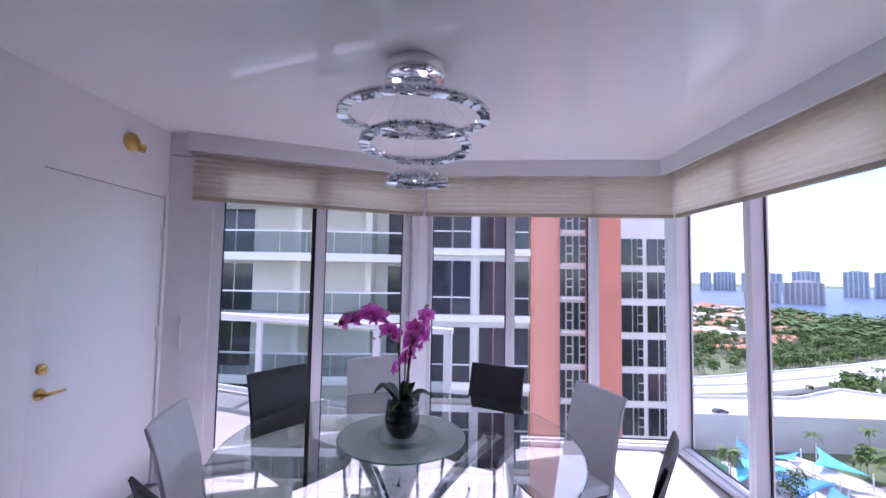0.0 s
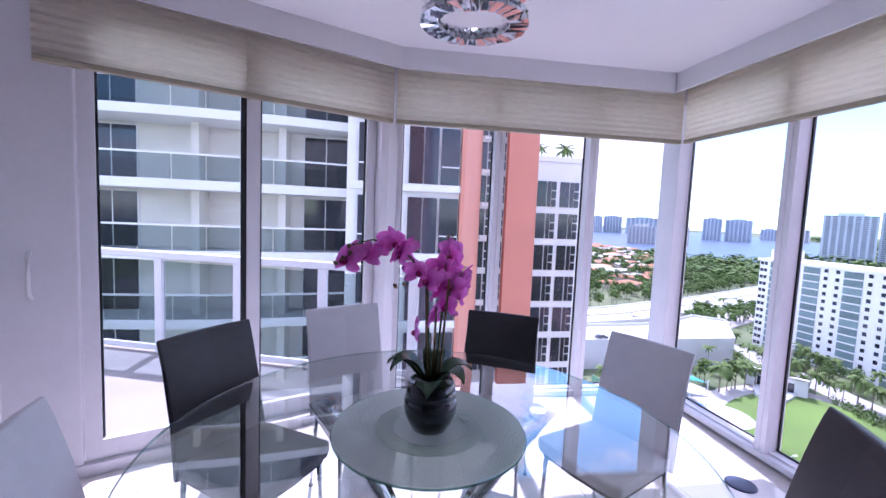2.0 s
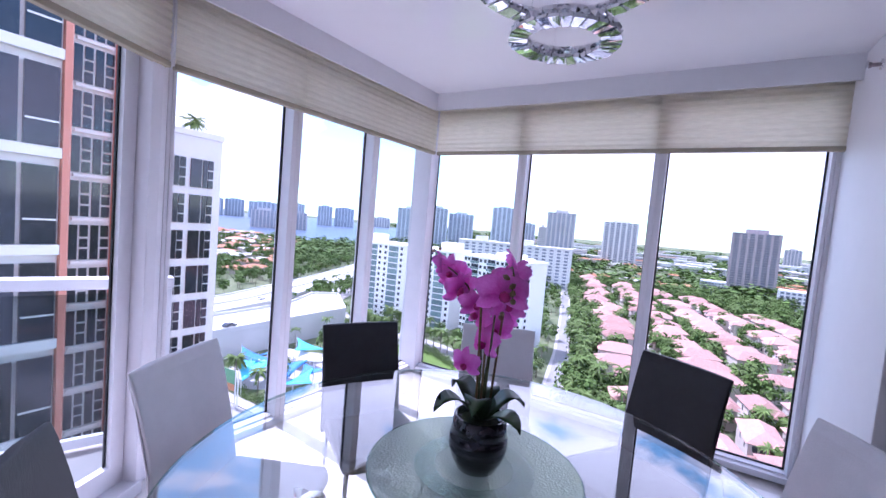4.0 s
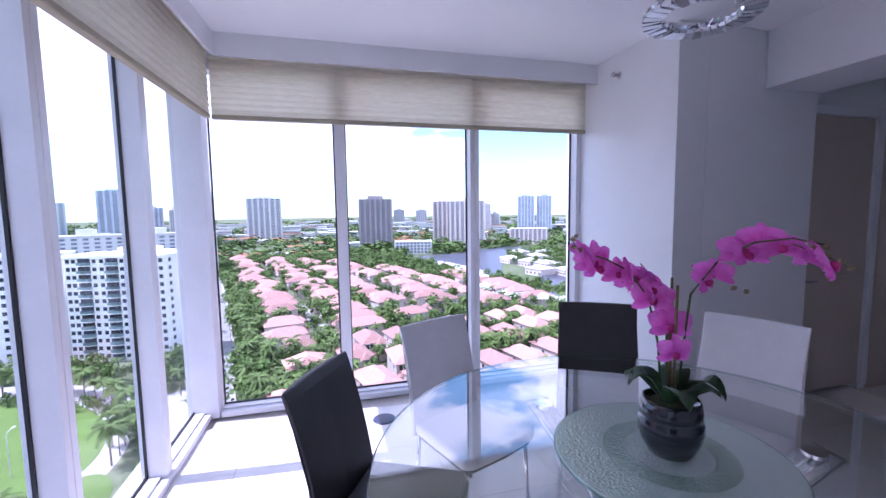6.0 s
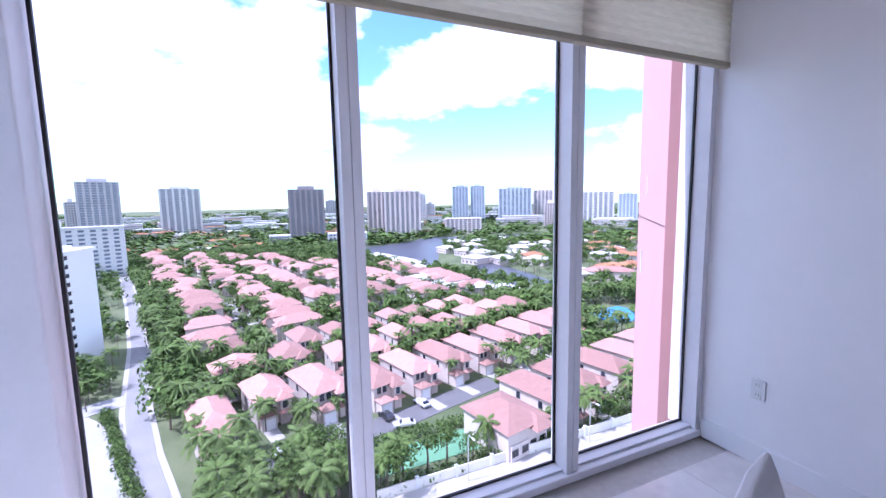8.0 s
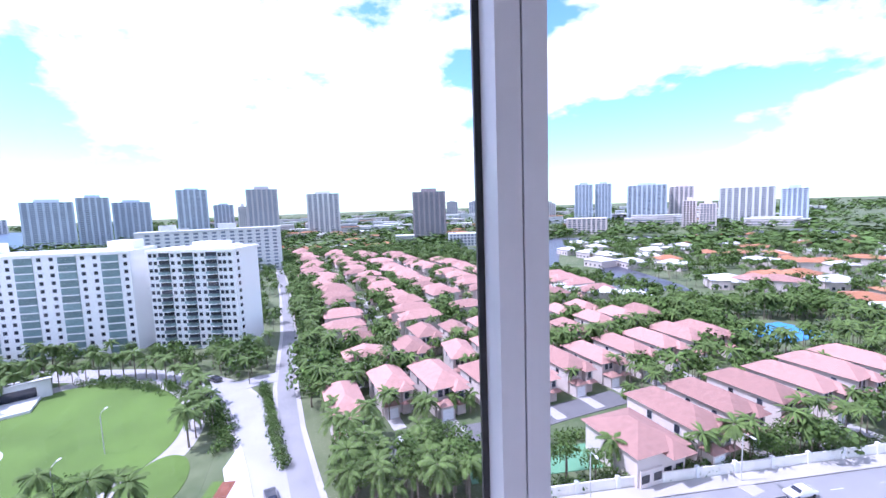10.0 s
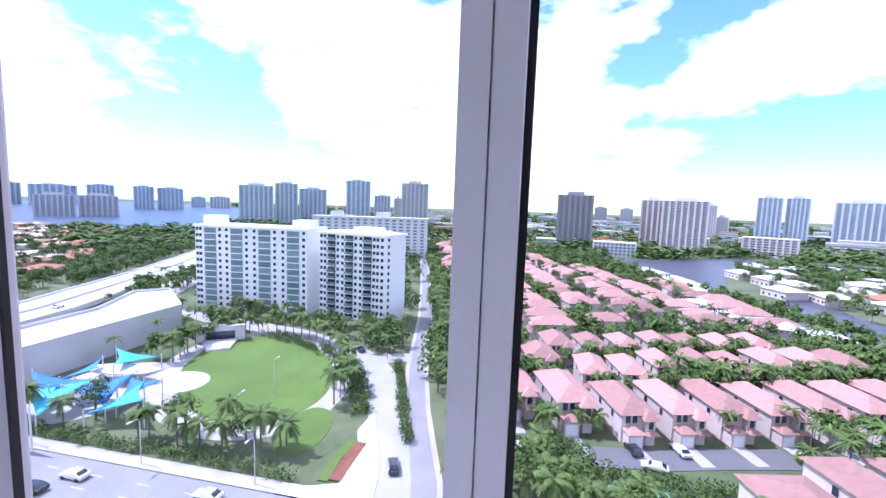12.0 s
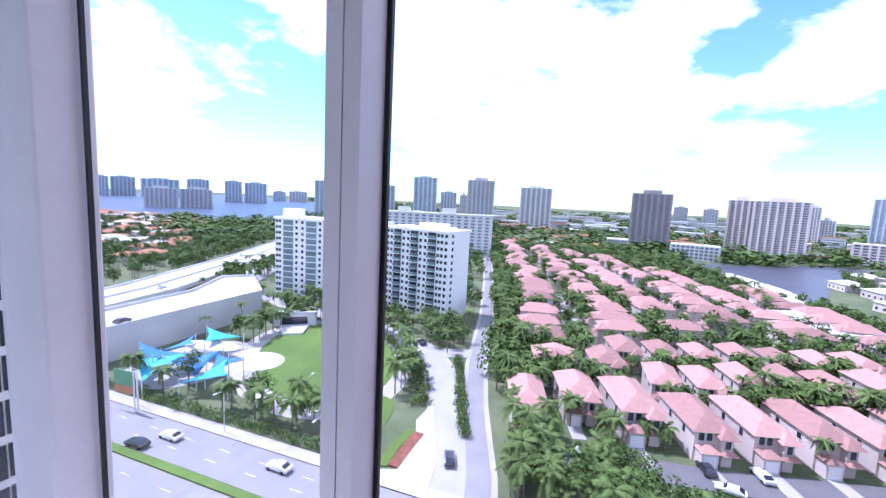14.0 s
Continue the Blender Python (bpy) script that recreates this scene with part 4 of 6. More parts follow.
def neighbour():
    e = empty("neighbour_tower", "coral and white condominium tower with curved glass balconies", "building", kind="structure")
    part("wall", Shape().prism([(-26, 20.2), (0.6, 20.2), (0.6, 34), (-26, 34)], G, 14), CREAM, e, "cream stucco wall behind the balconies")
    part("wall", Shape().prism([(-0.9, 17.0), (3.45, 17.0), (3.45, 34), (0.6, 34), (0.6, 20.3), (-0.9, 20.3)], G, 14), NWHITE, e, "white window bay")
    part("wall", Shape().prism([(3.455, 16.8), (3.6, 16.8), (8.94, 33.9), (3.455, 33.9)], G, 14), PINK, e, "coral stucco flank")
    part("wall", Shape().box(8.7, 34.0, G, 13.7, 48, 14), NWHITE, e, "white window strip")
    part("wall", Shape().box(11.03, 33.4, G, 13.6, 33.99, 14), PINK, e, "coral stucco pier")
    part("wall", Shape().box(13.71, 34.0, G, 18.25, 48, 6.3), NWHITE, e, "lower white wing with a roof garden")
    part("parapet", Shape().box(13.72, 33.9, 6.31, 18.35, 34.2, 6.75).box(18.05, 34.2, 6.31, 18.35, 48, 6.75), NWHITE, e)
    # curved balconies
    def edge(x):
        return 18.0 + 0.016 * (x + 7.5) ** 2
    xs = [-24 + 23.8 * i / 20 for i in range(21)]
    slab = Shape().prism([(x, edge(x)) for x in xs] + [(-0.2, 20.15), (-24, 20.15)], -0.30, -0.02).mesh("balcony", NWHITE)
    gl, top = Shape(), Shape()
    for a, b in zip(xs, xs[1:]):
        gl.prism([(a + 0.02, edge(a) + 0.06), (b - 0.02, edge(b) + 0.06), (b - 0.02, edge(b) + 0.075), (a + 0.02, edge(a) + 0.075)], 0.06, 0.98)
        top.prism([(a, edge(a) + 0.03), (b, edge(b) + 0.03), (b, edge(b) + 0.10), (a, edge(a) + 0.10)], 0.98, 1.05)
        top.prism([(a, edge(a) + 0.03), (b, edge(b) + 0.03), (b, edge(b) + 0.10), (a, edge(a) + 0.10)], -0.018, 0.05)
    gl, top = gl.mesh("railing_glass", RAILG), top.mesh("rail", NWHITE)
    door = Shape().box(-0.9, -0.05, 0.0, -0.02, 0.0, 2.25).box(0.02, -0.05, 0.0, 0.9, 0.0, 2.25).mesh("window", DARKWIN)
    dframe = Shape().box(-0.98, -0.04, 0.0, -0.91, 0.03, 2.32).box(0.91, -0.04, 0.0, 0.98, 0.03, 2.32).box(-0.019, -0.06, 0.0, 0.019, 0.03, 2.25).box(-0.91, -0.04, 2.26, 0.91, 0.03, 2.32).mesh("frame", NWHITE)
    fin = Shape().box(-0.15, -1.1, 0, 0.15, 0.0, 2.44).mesh("partition", CREAM)
    strip = Shape().box(-0.55, -0.12, 0.30, 0.55, -0.02, 2.45).mesh("window", DARKWIN)
    half = Shape().box(-0.36, -0.12, 0.30, 0.36, -0.02, 2.45).mesh("window", DARKWIN)
    sash = Shape().box(-0.5, -0.15, 0.95, 1.05, -0.125, 1.0).box(2.68, -0.15, 0.95, 3.4, -0.125, 1.0).mesh("transom", NWHITE)
    pane_n = Shape().box(-0.27, -0.12, 0.30, 0.27, -0.02, 2.45).mesh("window", DARKWIN)
    sillm = Shape().box(-0.7, -0.20, 0.0, 3.44, -0.025, 0.28).mesh("spandrel", NWHITE)
    sm = Shape().box(-0.85, -0.1, 0.2, -0.06, -0.02, 2.3).box(0.06, -0.1, 0.2, 0.36, -0.02, 2.3).box(0.44, -0.1, 0.2, 0.82, -0.02, 0.8).box(0.44, -0.1, 0.9, 0.82, -0.02, 1.5).box(0.44, -0.1, 1.6, 0.82, -0.02, 2.3).mesh("window", DARKWIN)
    tall = Shape().box(-0.46, -0.1, 0.30, -0.06, -0.02, 2.45).box(0.06, -0.1, 0.30, 0.46, -0.02, 0.95).box(0.06, -0.1, 1.08, 0.46, -0.02, 1.6).box(0.06, -0.1, 1.73, 0.46, -0.02, 2.45).mesh("window", DARKWIN)
    band = Shape().box(-0.9, -0.18, 0.0, 0.9, -0.02, 0.22).mesh("band", NWHITE)
    for k in range(-16, 5):
        z = k * STO + NZ
        if k > -8:
            b = part("balcony", slab, NWHITE, e, at=pose(0, 0, z))
            part("railing_glass", gl, RAILG, b)
            part("rail", top, NWHITE, b)
            for x in (-19.5, -13.3, -10.4, -1.95):
                d = part("window", door, DARKWIN, e, at=pose(x, 20.19, z))
                part("frame", dframe, NWHITE, d)
            for x in (-15.6, -6.9, -3.6):
                part("partition", fin, CREAM, e, at=pose(x, 20.19, z))
            for x in (-0.12, 0.68, 1.68, 2.28, 3.02):
                part("window", pane_n if 1 < x < 2.5 else half, DARKWIN, e, at=pose(x, 16.99, z))
            part("transom", sash, NWHITE, e, at=pose(0, 16.985, z))
            part("spandrel", sillm, NWHITE, e, at=pose(0, 16.99, z))
        for x in (9.42, 10.48):
            part("window", tall, DARKWIN, e, at=pose(x, 33.99, z))
        part("band", band, NWHITE, e, at=pose(9.95, 33.99, z))
        if z < 3.6:
            for x in (14.7, 16.75):
                part("window", sm, DARKWIN, e, at=pose(x, 33.99, z))
            part("side_balcony", Shape().box(18.26, 36.5, z - 0.1, 19.5, 40, z + 0.1).box(19.42, 36.5, z + 0.101, 19.5, 40, z + 1.0), NWHITE, e)


neighbour()

# ---- ground, roads, water ----
A12 = radians(14.0)


def U(u, v):
    return (u * math.cos(A12) - v * math.sin(A12), u * math.sin(A12) + v * math.cos(A12))


def flat(name, pts, z, mat, label, category, kind="structure"):
    return ob_of(name, Shape().prism(pts, G + z - 0.3, G + z), mat, label=label, category=category, kind=kind)


ob_of("ground", Shape().prism(disc(600, 0, 4200, n=64), G - 1.0, G), GROUND, kind="structure", label="green and dusty ground of the town reaching the horizon", category="ground")
flat("road", [(37.5, -500), (46, -500), (46, 500), (37.5, 500)], 0.10, ASPHALT, "grey asphalt boulevard carriageway", "road")
flat("road", [(48, -500), (57.3, -500), (57.3, 500), (48, 500)], 0.10, ASPHALT, "grey asphalt boulevard carriageway", "road")
flat("median", [(46.2, -500), (47.8, -500), (47.8, 500), (46.2, 500)], 0.25, GRASS, "planted green median strip", "median")
flat("pavement", [(57.4, -500), (60.2, -500), (60.2, 500), (57.4, 500)], 0.24, PAVE, "pale pavement along the boulevard", "pavement")
flat("pavement", [(30, -500), (37.3, -500), (37.3, 500), (30, 500)], 0.24, PAVE, "pale pavement along the boulevard", "pavement")
ENT = [(57, 20), (64, 21.6), (73, 25), (84, 29.5), (94.5, 34.3), (106, 40), (115, 47), (121, 55), (126, 65), (131, 79), (135, 100), (138, 118), (146, 140)]
AVE = [(57, 15.6), (66, 17.6), (75, 20.6), (90, 25.4), (113, 31.4), (164, 41.5), (234, 58.5), (357, 91), (440, 112)]
flat("road", ribbon([(115, 46), (119, 39.5), (121, 32)], 3.4), 0.155, LIGHTROAD, "grey junction between the entrance road and the avenue", "road")
flat("pavement", [(57.4, 24), (66, 25.5), (76, 29.5), (86, 34), (78, 34.5), (70, 31), (62, 31), (58.5, 40), (57.4, 40)], 0.27, ROOFW, "broad white pavement beside the entrance road", "pavement")
flat("road", ribbon(ENT, 4.6), 0.06, PAVE, "pale kerbs of the curving entrance road", "road")
flat("road", ribbon(ENT, 3.7), 0.14, LIGHTROAD, "curving grey entrance road", "road")
flat("road", ribbon(AVE, 3.2), 0.08, PAVE, "pale verges of the straight avenue", "road")
flat("road", ribbon(AVE, 2.1), 0.16, ASPHALT, "straight grey avenue beside the houses", "road")
flat("road", [U(u, v) for u, v in ((128, -30.5), (430, -30.5), (430, -35), (128, -35))], 0.08, DRIVE, "narrow street between the houses", "road")
flat("road", [U(u, v) for u, v in ((128, -120), (260, -120), (260, -125), (128, -125))], 0.08, DRIVE, "narrow street between the houses", "road")
flat("road", [U(u, v) for u, v in ((128, -76), (360, -76), (360, -81), (128, -81))], 0.08, DRIVE, "narrow street between the houses", "road")
flat("road", ribbon([(70, 6), (77, 3), (80, -4), (81.5, -14), (83, -24), (86, -34), (90, -50)], 3.3), 0.12, DRIVE, "dark asphalt lane in front of the houses", "road")
flat("plaza", disc(99, 73, 35.5, 24, 64, radians(40)), 0.05, PAVE, "pale paved promenade round the lawn", "plaza")
flat("lawn", [(60.3, 40), (72, 36), (95, 40), (128, 66), (140, 96), (132, 118), (60.3, 116)], 0.03, GROUND, "planted green park ground under the palms", "lawn")
flat("lawn", disc(100, 72.5, 30, 19, 64, radians(40)), 0.12, GRASS, "mown oval green lawn", "lawn")
flat("lawn", disc(76, 45, 9, 5, 32, radians(10)), 0.12, GRASS, "small green bed with palms", "lawn")
flat("flower_bed", ribbon([(62.5, 32), (68, 32.2), (74, 32)], 1.1), 0.35, FLOWER, "red and orange flower bed by the entrance", "flower bed")
flat("lawn", ribbon([(62, 34), (68, 34.4), (74.5, 34)], 0.9), 0.25, GRASS, "clipped green hedge strip", "lawn")
flat("plaza", disc(80, 100, 17, 13, 40), 0.06, PAVE, "grey paved court under the shade sails", "plaza")
flat("plaza", disc(87.5, 86, 6.5, 7.0, 40), 0.20, ROOFW, "white round splash plaza", "plaza")
flat("water", [(340, 650), (414, 556), (522, 478), (640, 520), (900, 640), (1500, 1000), (2200, 2300), (900, 2300), (560, 1000), (395, 720)], 0.10, WATER, "wide blue bay beyond the town", "water")
flat("water", [(455, -72), (378, -78), (339, -99), (296, -106), (270, -108), (276, -116), (310, -129), (383, -163), (418, -222), (403, -357), (395, -520), (470, -520), (463, -329), (495, -206), (488, -184), (453, -153), (435, -114), (431, -88)], 0.10, CANALW, "dark canal basin between the houses", "water")
flat("water", [(215, -112), (240, -128), (300, -150), (298, -158), (200, -150), (186, -145), (196, -108)], 0.10, CANALW, "narrow canal arm", "water")
flat("lawn", disc(158, -120, 17, 7, 32, radians(-80)), 0.08, GRASS, "small green playing field", "lawn")
flat("tennis_court", [(66, -9), (73, -9), (73.5, -32.5), (66, -32.5)], 0.10, COURT, "green tennis court behind a hedge", "tennis court")
flat("tennis_court", [(112, -118), (128, -114), (132, -136), (116, -140)], 0.10, COURTB, "blue sports court among the trees", "tennis court")
marks = Shape()
for i in range(70):
    y = -300 + i * 9
    for x in (40.3, 43.2, 51.1, 54.2):
        marks.box(x - 0.05, y, G + 0.10, x + 0.05, y + 2.4, G + 0.106)
ob_of("lane_marks", marks, PAINTW, label="white dashed lane marks on the boulevard", category="road marking", kind="stuff")


garden_wall = empty("garden_wall", "pale stucco garden wall along the boulevard pavement", "wall", kind="structure")
for k in range(16):
    y0 = -11 - k * 7.0
    part("panel", Shape().box(60.4, y0 - 6.4, G, 60.65, y0, G + 1.9), CREAM, garden_wall)
    part("pier", Shape().box(60.25, y0 - 7.0, G, 60.8, y0 - 6.401, G + 2.3), NWHITE, garden_wall, bevel=0.03)


# ---- houses ----
def house(name, label, roof_mat, detail=True, w=11.0, d=15.0, h=6.0):
    """Front faces -y. Two storeys, hipped roof, garage wing, porch roof."""
    e = empty(name, label, "house", "houses of the estate")
    part("wall", Shape().box(-w / 2, 0, 0, w / 2, d, h).box(-w / 2 + 0.4, -2.6 if detail else -0.4, 0, -0.2, -0.01, 3.0), HOUSEW, e)

    def hip(x0, y0, x1, y1, z, rise, o=0.7):
        x0, y0, x1, y1 = x0 - o, y0 - o, x1 + o, y1 + o
        s = min(x1 - x0, y1 - y0) / 2
        if x1 - x0 < y1 - y0:
            r = [((x0 + x1) / 2, y0 + s, z + rise), ((x0 + x1) / 2, y1 - s, z + rise)]
            f = [(0, 1, 4), (1, 2, 5, 4), (2, 3, 5), (3, 0, 4, 5), (3, 2, 1, 0)]
        else:
            r = [(x0 + s, (y0 + y1) / 2, z + rise), (x1 - s, (y0 + y1) / 2, z + rise)]
            f = [(0, 1, 5, 4), (1, 2, 5), (2, 3, 4, 5), (3, 0, 4), (3, 2, 1, 0)]
        return [(x0, y0, z), (x1, y0, z), (x1, y1, z), (x0, y1, z), *r], f
    roof = Shape().add(*hip(-w / 2, 0, w / 2, d, h, 2.3))
    roof.add(*hip(0.6, -1.6, w / 2 - 0.6, 5, h - 0.5, 1.5))
    part("roof", roof, roof_mat, e, "clay tiled hipped roof")
    if detail:
        part("wall", Shape().box(0.9, -1.5, 0, w / 2 - 0.9, -0.011, h - 0.55), HOUSEW, e, "front bay under its own roof")
        part("porch_roof", Shape().add(*hip(-w / 2 + 0.4, -2.6, -0.2, -0.02, 3.05, 1.0, 0.4)), roof_mat, e)
        part("porch_roof", Shape().add(*hip(0.7, -2.7, w / 2 - 0.5, -1.52, 2.7, 0.7, 0.2)), roof_mat, e)
        part("garage_door", Shape().box(-w / 2 + 0.7, -2.68, 0.1, -0.6, -2.61, 2.4), TRIM, e)
        part("driveway", Shape().box(-w / 2 + 0.5, -9.0, 0.0, -0.4, -2.7, 0.14), PAVE, e)
        win = Shape().box(-0.55, -0.06, 0, 0.55, -0.01, 1.5).mesh("window", DARKWIN)
        fr = Shape().box(-0.65, -0.09, -0.1, -0.56, 0.0, 1.6).box(0.56, -0.09, -0.1, 0.65, 0.0, 1.6).box(-0.56, -0.09, 1.51, 0.56, 0, 1.6).mesh("frame", STUCCO)
        for x, y, z, a in ((w / 4, -1.5, 3.5, 0), (-w * 0.32, 0, 4.1, 0), (-w * 0.12, 0, 4.1, 0), (w / 2, 3, 3.6, 90), (w / 2, 7, 3.6, 90), (w / 2, 11, 3.6, 90), (w / 2, 5, 0.9, 90), (-w / 2, 4, 3.6, -90), (-w / 2, 10, 3.6, -90)):
            q = part("window", win, DARKWIN, e, at=pose(x, y, z, 0, 0, a))
            part("frame", fr, STUCCO, q)
    else:
        row = Shape()
        for k in range(4):
            x = -w / 2 + w * (k + 0.5) / 4
            row.box(x - 0.8, -0.06 if k > 1 else -0.46, 1.0, x + 0.8, -0.01 if k > 1 else -0.41, 2.3).box(x - 0.7, d + 0.01, 1.0, x + 0.7, d + 0.06, 2.3)
        part("window_row", row, DARKWIN, e, "dark ground-floor windows")
    return e


HOMES = []
rng = random.Random(11)
villa = house("house", "two-storey villa with a pink clay tile roof", ROOF, True, 7.6, 15.6)
small = house("house", "villa with a pink clay tile roof among trees", ROOF, False)
white_h = house("house", "low white-roofed waterfront house", ROOFW, False, 16, 14, 4.5)
orange_h = house("house", "house with an orange tile roof among trees", ROOFO, False, 15, 12, 4.5)
used = set()
HALF = {white_h: 8.8, orange_h: 8.3}


def put(kind, x, y, ang, sx=1.0, sy=1.0):
    m = pose(x, y, G, 0, 0, ang)
    if kind in used:
        o = copy_thing(kind, m)
    else:
        used.add(kind)
        o = kind
        o.matrix_basis = m
    o.scale = (sx, sy, rng.uniform(0.92, 1.08))
    c = Vector((x, y)) + Vector((-math.sin(radians(ang)), math.cos(radians(ang)))) * 7.5 * sy
    HOMES.append((c.x, c.y, radians(ang), HALF.get(kind, 6.3) * sx, 8.3 * sy))


FAR = {"wall": Shape(), "white": Shape(), "orange": Shape()}


def far_house(x, y, ang, stretch=1.0):
    """One of the many small houses among the far trees: walls, eaves and a hipped or flat roof."""
    w, d, h = 7.5 * stretch, rng.uniform(5.0, 6.5), rng.uniform(3.2, 5.5)
    c, s = math.cos(radians(ang)), math.sin(radians(ang))

    def turn(pts):
        return [(x + px * c - py * s, y + px * s + py * c, G + pz) for px, py, pz in pts]
    box = [(-w, -d, 0), (w, -d, 0), (w, d, 0), (-w, d, 0), (-w, -d, h), (w, -d, h), (w, d, h), (-w, d, h)]
    FAR["wall"].add(turn(box), [(0, 1, 5, 4), (1, 2, 6, 5), (2, 3, 7, 6), (3, 0, 4, 7)])
    o, rise = 0.7, rng.choice((0.5, 1.9, 1.9))
    top = [(-w - o, -d - o, h), (w + o, -d - o, h), (w + o, d + o, h), (-w - o, d + o, h), (-w + d, 0, h + rise), (w - d, 0, h + rise)]
    FAR["white" if rise < 1 or rng.random() < 0.2 else "orange"].add(turn(top), [(0, 1, 5, 4), (1, 2, 5), (2, 3, 4, 5), (3, 0, 4), (3, 2, 1, 0)])
    HOMES.append((x, y, radians(ang), w + 1.2, d + 1.2))


# rows facing the boulevard: middle of the front, way inwards, width, depth
FRONT = ((83.3, 12.2, 14, 8.0, 16.0), (92.7, 2.4, 16, 8.6, 13.0), (90.3, -9.3, 17, 9.2, 16.6), (88.7, -21.2, 16, 8.4, 16.2), (91.8, -31.5, 15.5, 8.2, 16.7), (94.7, -41.8, 15.5, 8.3, 16.7),
         (97.5, -52.2, 15, 8.4, 16.5), (100.2, -62.6, 14, 8.3, 16.5), (103, -73, 14, 8.4, 16.5), (106, -83.5, 14, 8.4, 16.5), (109, -94, 14, 8.4, 16.5),
         (108.2, -16.1, 4, 7.9, 14.0), (111.6, -26.4, 10, 8.0, 13.6), (117.6, -35.9, 14, 8.3, 12.0), (121, -46.2, 14, 8.3, 13.0), (124, -56.5, 14, 8.2, 13.0), (127, -67, 14, 8.4, 13.0), (130, -77.5, 14, 8.2, 13.0), (133, -88, 14, 8.2, 13.0),
         (128, -9, 14, 8.6, 12.5), (131, -19.5, 14, 8.4, 12.0), (134.5, -30, 14, 8.4, 12.0), (137.5, -40.5, 14, 8.6, 12.5), (140.5, -51, 14, 8.4, 12.0), (143.5, -61.5, 14, 8.4, 12.0), (147, -72, 14, 8.4, 12.0), (132, 12.5, 14, 9.5, 12.0),
         (113, 9.5, 14, 12.5, 9.0), (116, -3.5, 14, 9.0, 12.0),
         (64.5, -51.8, 14, 8.6, 17.0), (68.5, -62.5, 14, 8.6, 16.0), (70.5, -74.5, 14, 8.6, 16.5), (73, -86.5, 14, 8.6, 16.5), (76, -98.5, 14, 8.6, 16.5), (79, -111, 14, 8.6, 16.5))
for x, y, way, wide, deep in FRONT:
    put(villa, x, y, way - 90, wide / 9.0, deep / 17.0)
# columns running away from the boulevard
for v, ang, first_u, last in ((-26.5, 0, 138, 430), (-39.5, 180, 136, 400), (-73, 0, 140, 380), (-85, 180, 142, 345), (-117, 0, 142, 290), (-129, 180, 142, 235)):
    u = first_u
    while u < last:
        u += rng.uniform(10.8, 14.6)
        if rng.random() < 0.06:
            continue
        x, y = U(u, v + rng.uniform(-3.2, 3.2))
        put(small if u > 215 else villa, x, y, ang + 14 + rng.uniform(-11, 11), rng.uniform(0.74, 0.98) if u > 215 else rng.uniform(0.95, 1.15), rng.uniform(0.74, 1.02) if u > 215 else rng.uniform(0.72, 0.95))
# a big white-walled house beside the tennis court
court_h = house("house", "long low white-walled house with a pink roof beside the tennis court", ROOF, False, 10.2, 12.5, 5.4)
put(court_h, 60.8, -39.6, 12 - 90)
for x, y in ((330, -90), (309, -95), (289, -98), (268, -99), (250, -96), (196, -92), (182, -101), (172, -110), (214, -86), (318, -165), (352, -190), (300, -170), (275, -150), (395, -190), (345, -160), (385, -215), (262, -168), (310, -215), (250, -185), (285, -195)):
    put(white_h, x, y, rng.uniform(-30, 30))
for i in range(60):
    far_house(rng.uniform(150, 420), rng.uniform(-420, -225), rng.uniform(0, 360), rng.uniform(0.9, 1.3))
for i in range(16):
    put(rng.choice((orange_h, white_h, small)), rng.uniform(120, 260), rng.uniform(-235, -162), rng.uniform(0, 360))
for i in range(150):
    x = rng.uniform(170, 420)
    far_house(x, x * 0.9 + rng.uniform(95, 330), rng.uniform(0, 360), rng.uniform(0.9, 1.2))
for i in range(60):
    a, r = rng.uniform(-0.5, 0.28), rng.uniform(440, 900)
    if r < 580 and a < -0.1:
        continue
    far_house(r * math.cos(a), r * math.sin(a), math.degrees(a) - 90 + rng.uniform(-25, 25), rng.uniform(1.0, 2.2))
for x, y in ((463, 104), (467, 92), (472, 80), (470, 27), (475, 15), (480, 2)):
    put(orange_h, x, y, 14 - 90 + rng.uniform(-6, 6), 0.8, 0.9)
put(white_h, 470, 55, 14 - 90, 1.6, 0.9)
ob_of("far_house_walls", FAR["wall"], HOUSEW, kind="stuff", label="pale walls of the far houses among trees", category="houses")
ob_of("far_house_roofs", FAR["white"], ROOFW, kind="stuff", label="white roofs of the far houses among trees", category="roofs")
ob_of("far_house_roofs", FAR["orange"], ROOFO, kind="stuff", label="orange tile roofs of the far houses among trees", category="roofs")


